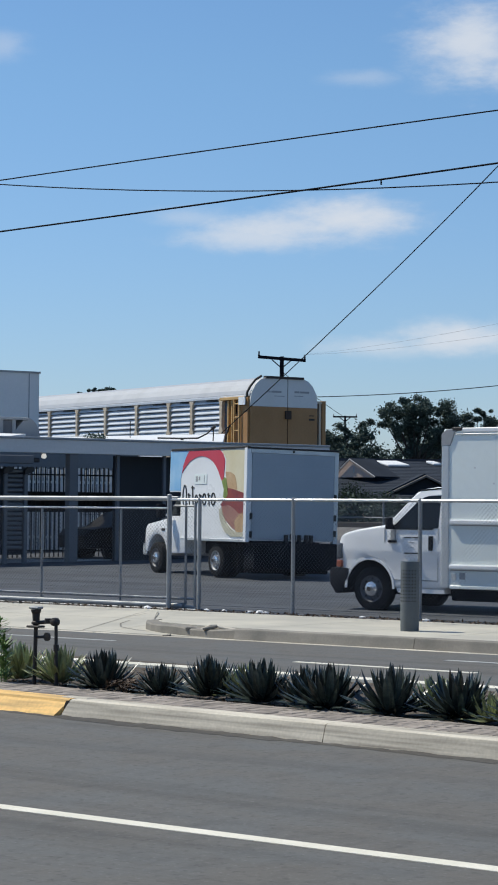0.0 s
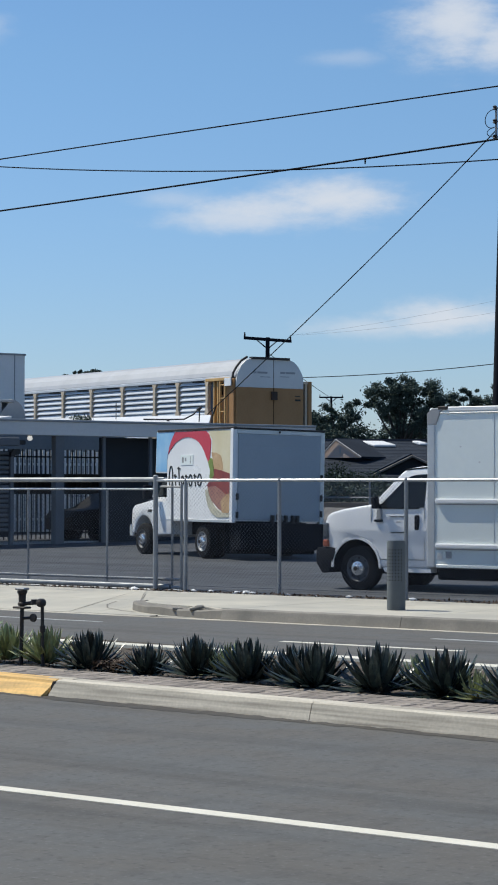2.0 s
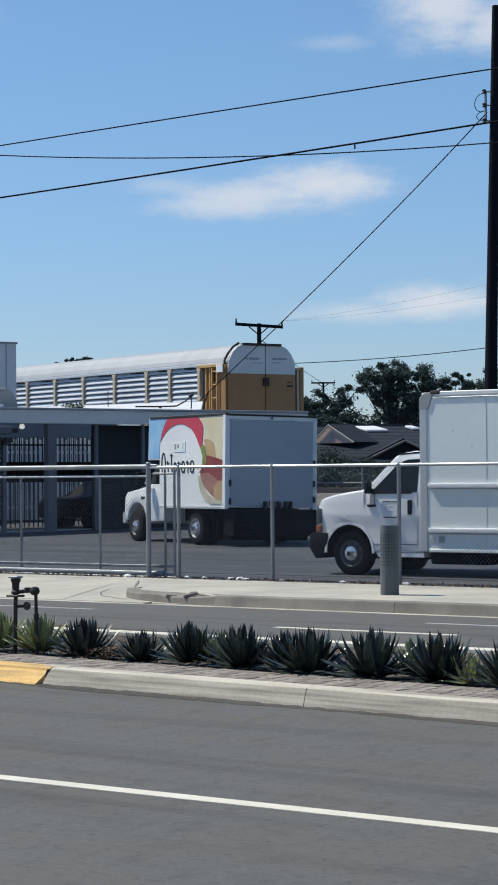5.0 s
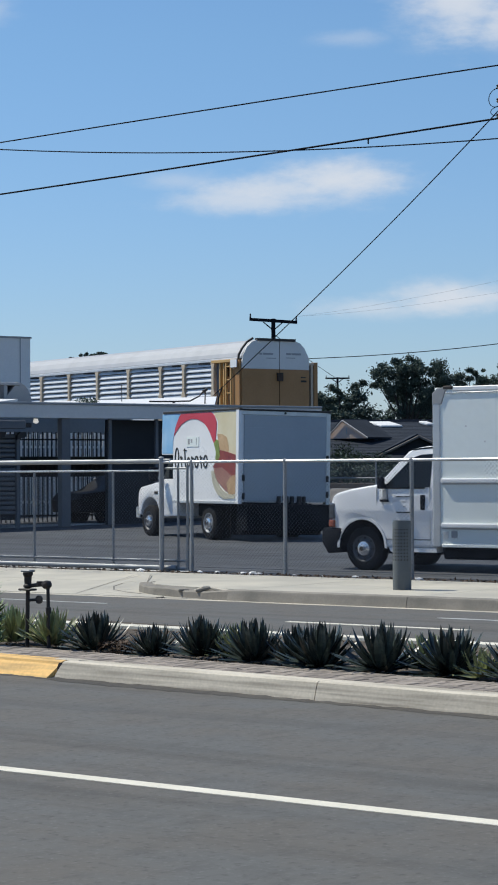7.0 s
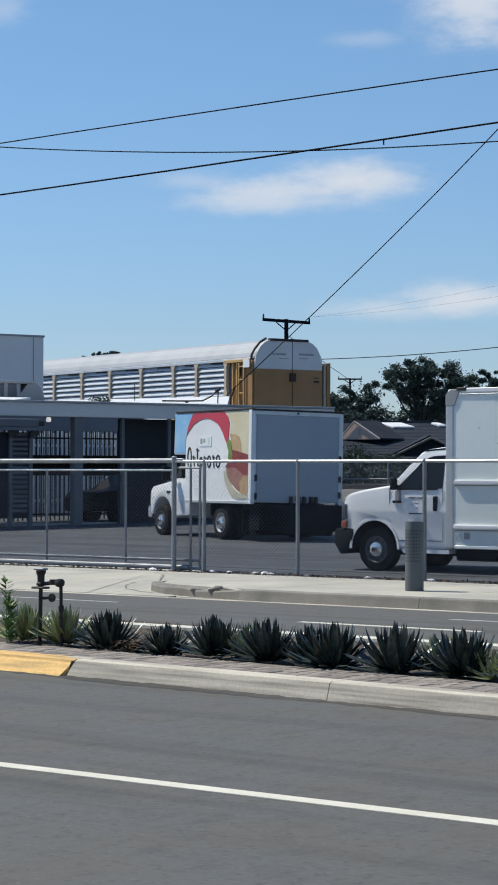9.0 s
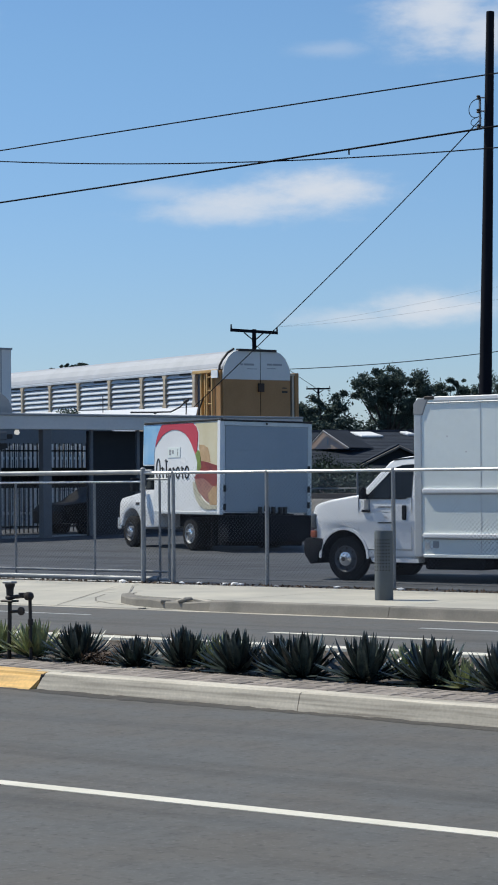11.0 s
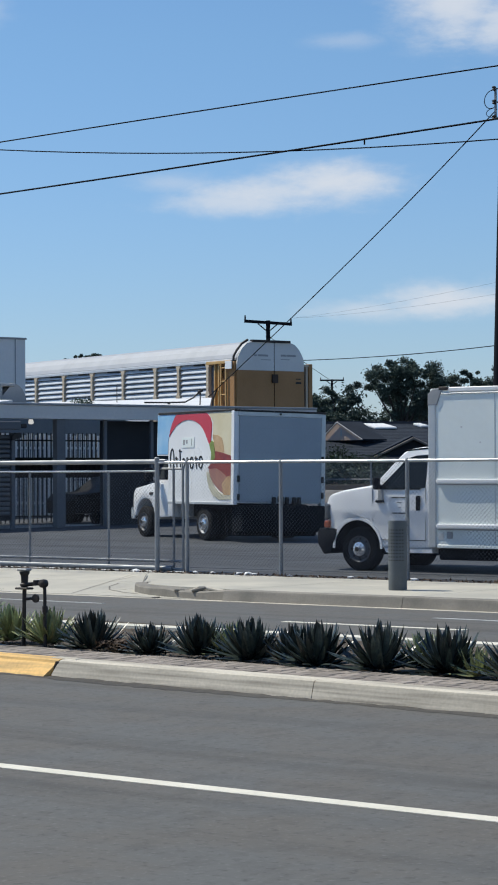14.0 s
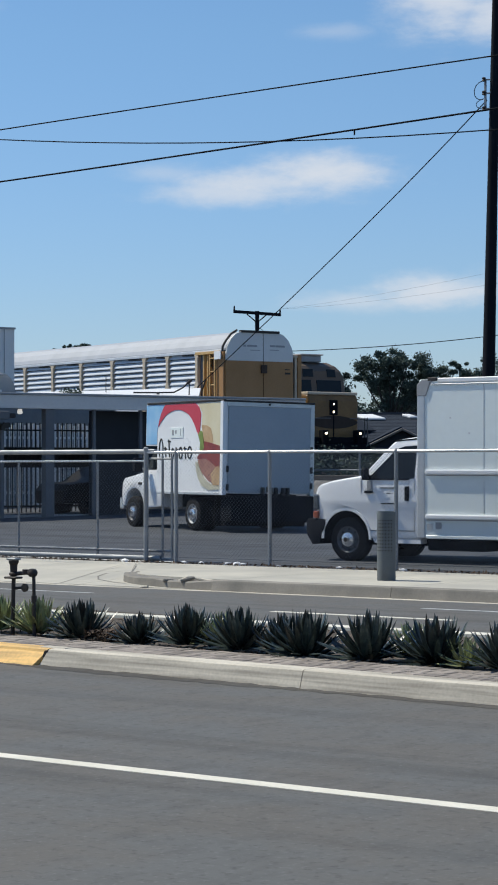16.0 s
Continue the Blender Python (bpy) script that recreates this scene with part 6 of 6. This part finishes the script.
for s in range(3):
    bx, by = rng.uniform(-0.06, 0.06), rng.uniform(-0.05, 0.05)
    hgt = (0.62, 0.5, 0.42)[s]
    part("stem", arod((bx, by, 0), (bx * 1.6, by, hgt), 0.006, 0.003, seg=6), WEED, weed)
    bm = bmesh.new()
    for k in range(80):
        f = rng.uniform(0.1, 1)
        a = rng.uniform(0, 6.28)
        l = rng.uniform(0.06, 0.13)
        c = Vector((bx * (1 + 0.6 * f), by, hgt * f))
        d = Vector((math.cos(a), math.sin(a), rng.uniform(0.2, 0.8))) * l
        side = d.cross(Vector((0, 0, 1))).normalized() * 0.014
        bm.faces.new([bm.verts.new(p) for p in (c, c + d * 0.5 + side, c + d, c + d * 0.5 - side)])
    part("leaves", bm, WEED, weed)

# mulch and dry leaves in the bed
bm = bmesh.new()
rng = random.Random(9)
for _ in range(5200):
    c = Vector((rng.uniform(-17, -5), 14.78 + 2.7 * rng.random() ** 1.5, 0.125 + rng.random() * 0.02))
    if rng.random() < 0.25:
        c = Vector((-12.85 + rng.gauss(0, 0.12), 15.1 + rng.gauss(0, 0.12), 0.13 + rng.random() * 0.12))
    u = Vector((rng.gauss(0, 1), rng.gauss(0, 1), rng.gauss(0, 0.35))).normalized() * rng.uniform(0.015, 0.045)
    w = u.cross(Vector((rng.gauss(0, 0.3), rng.gauss(0, 0.3), 1))).normalized() * rng.uniform(0.006, 0.015)
    bm.faces.new([bm.verts.new(c + p) for p in (u, w, -u, -w)])
tagged(link("mulch", bm, MULCH), "brown bark mulch and dry leaves", "mulch", kind="stuff")

# irrigation standpipe
pipe = thing("irrigation_standpipe", pose(-14.17, 15.12, 0.12), "rusty dark irrigation standpipe with a valve head", "standpipe")
part("riser", arod((0, 0, -0.02), (0.015, 0, 0.6), 0.02, seg=12), IRON, pipe)
hd = part("valve_head", lathe([(0.03, 0), (0.055, 0.01), (0.055, 0.03), (0.042, 0.04), (0.046, 0.11), (0.06, 0.13), (0.062, 0.15), (0.03, 0.16)], seg=16), IRON, pipe)
hd.matrix_basis = pose(0.015, 0, 0.575) @ Matrix.Diagonal((0.8, 0.8, 1, 1))
# Cap in paler steel: the lit top of the valve head painted in.
part("head_cap", abox(-0.05, 0.075, -0.04, 0.04, 0.73, 0.752, 0.006), GALV, pipe)
part("flange", abox(-0.07, 0.09, -0.05, 0.05, 0.552, 0.572, 0.006), IRON, pipe)
part("test_cock", arod((0.02, 0, 0.46), (0.16, 0, 0.47), 0.014, seg=10), IRON, pipe)
part("cock_handle", lathe([(0.01, -0.012), (0.04, -0.01), (0.04, 0.01), (0.01, 0.012)], "Y", 14), IRON, pipe).matrix_basis = pose(0.16, 0, 0.47)
part("cross_pipe", arod((0.05, 0, 0.6), (0.24, 0.0, 0.62), 0.019, seg=10), IRON, pipe)
part("cross_joint", arod((0.17, 0, 0.595), (0.17, 0, 0.645), 0.032, seg=10), IRON, pipe)
part("elbow", lathe([(0.01, -0.04), (0.038, -0.03), (0.042, 0), (0.038, 0.03), (0.01, 0.04)], "Y", 14), IRON, pipe).matrix_basis = pose(0.26, 0.0, 0.615)
part("downpipe", arod((0.285, 0.0, -0.02), (0.275, 0.0, 0.61), 0.017, seg=12), IRON, pipe)
part("union", arod((0.28, 0, 0.34), (0.28, 0, 0.4), 0.027, seg=10), IRON, pipe)

# litter and dirt along the fence foot
rng = random.Random(31)
for k, (x, y, s) in enumerate(((-20.95, 27.62, 0.05), (-21.2, 27.66, 0.035), (-20.82, 27.6, 0.03), (-22.05, 27.64, 0.03), (-21.75, 27.7, 0.03), (-20.15, 27.66, 0.025), (-18.95, 27.64, 0.028), (-17.72, 27.58, 0.035), (-19.6, 27.68, 0.02), (-23.25, 27.55, 0.04))):
    bm = bmesh.new()
    bmesh.ops.create_icosphere(bm, subdivisions=1, radius=s)
    for v in bm.verts:
        v.co = Vector((v.co.x * 1.6, v.co.y, v.co.z * 0.6)) * rng.uniform(0.6, 1.25)
    ob = tagged(link("paper_scrap", bm, LITTER), "crumpled white paper scrap at the fence foot", "litter", "litter by the fence")
    ob.matrix_world = pose(x, y, 0.15 + s * 0.5, 0, 0, rng.uniform(0, 180)) @ Matrix.Diagonal((1.5, 1.5, 1.5, 1))
bm = bmesh.new()
for _ in range(2600):
    c = Vector((rng.uniform(-32, -10), 27.62 + rng.gauss(0, 0.08), 0.15 + rng.random() * 0.025))
    u = Vector((rng.gauss(0, 1), rng.gauss(0, 1), rng.gauss(0, 0.6))).normalized() * rng.uniform(0.012, 0.04)
    w = u.cross(Vector((rng.gauss(0, 0.5), rng.gauss(0, 0.5), 1))).normalized() * rng.uniform(0.008, 0.02)
    bm.faces.new([bm.verts.new(c + p) for p in (u, w, -u, -w)])
tagged(link("dirt", bm, MULCH), "dark dirt and leaf litter along the fence foot", "dirt", kind="stuff")

# paver border: single bricks laid on the skew
brick_bm = abox(-0.098, 0.098, -0.048, 0.048, -0.05, 0.0, 0.004)
brick_me = bpy.data.meshes.new("paver")
brick_bm.to_mesh(brick_me)
brick_bm.free()
brick_me.materials.append(BRICK)
rng = random.Random(77)
count = 0
for i in range(-40, 90):
    for j in range(3):
        x = -3.2 + i * 0.104 + 0.03 * j
        y = 0.325 + j * 0.205
        if x < -2.4 or x > 7.4:
            continue
        m = MED @ pose(x, y, 0.153 + rng.uniform(-0.003, 0.003), 0, 0, 90 + rng.uniform(-1, 1))
        if count < 290:
            ob = new("paver", brick_me)
            ob.parent = median
            ob.matrix_basis = m
            count += 1


def motions():
    speed = 6.3
    times = [0, 1, 2, 3, 4, 5, 6, 7, 8, 9, 10, 11, 12, 13, 14, 15, 15.2, 15.4, 15.6, 15.7, 15.8, 15.9, 16.0]
    walk(loco, [(t, rail_pose(LOCO_END + speed * (16.0 - t), -5.85, RZ, 180)) for t in times])


motions()
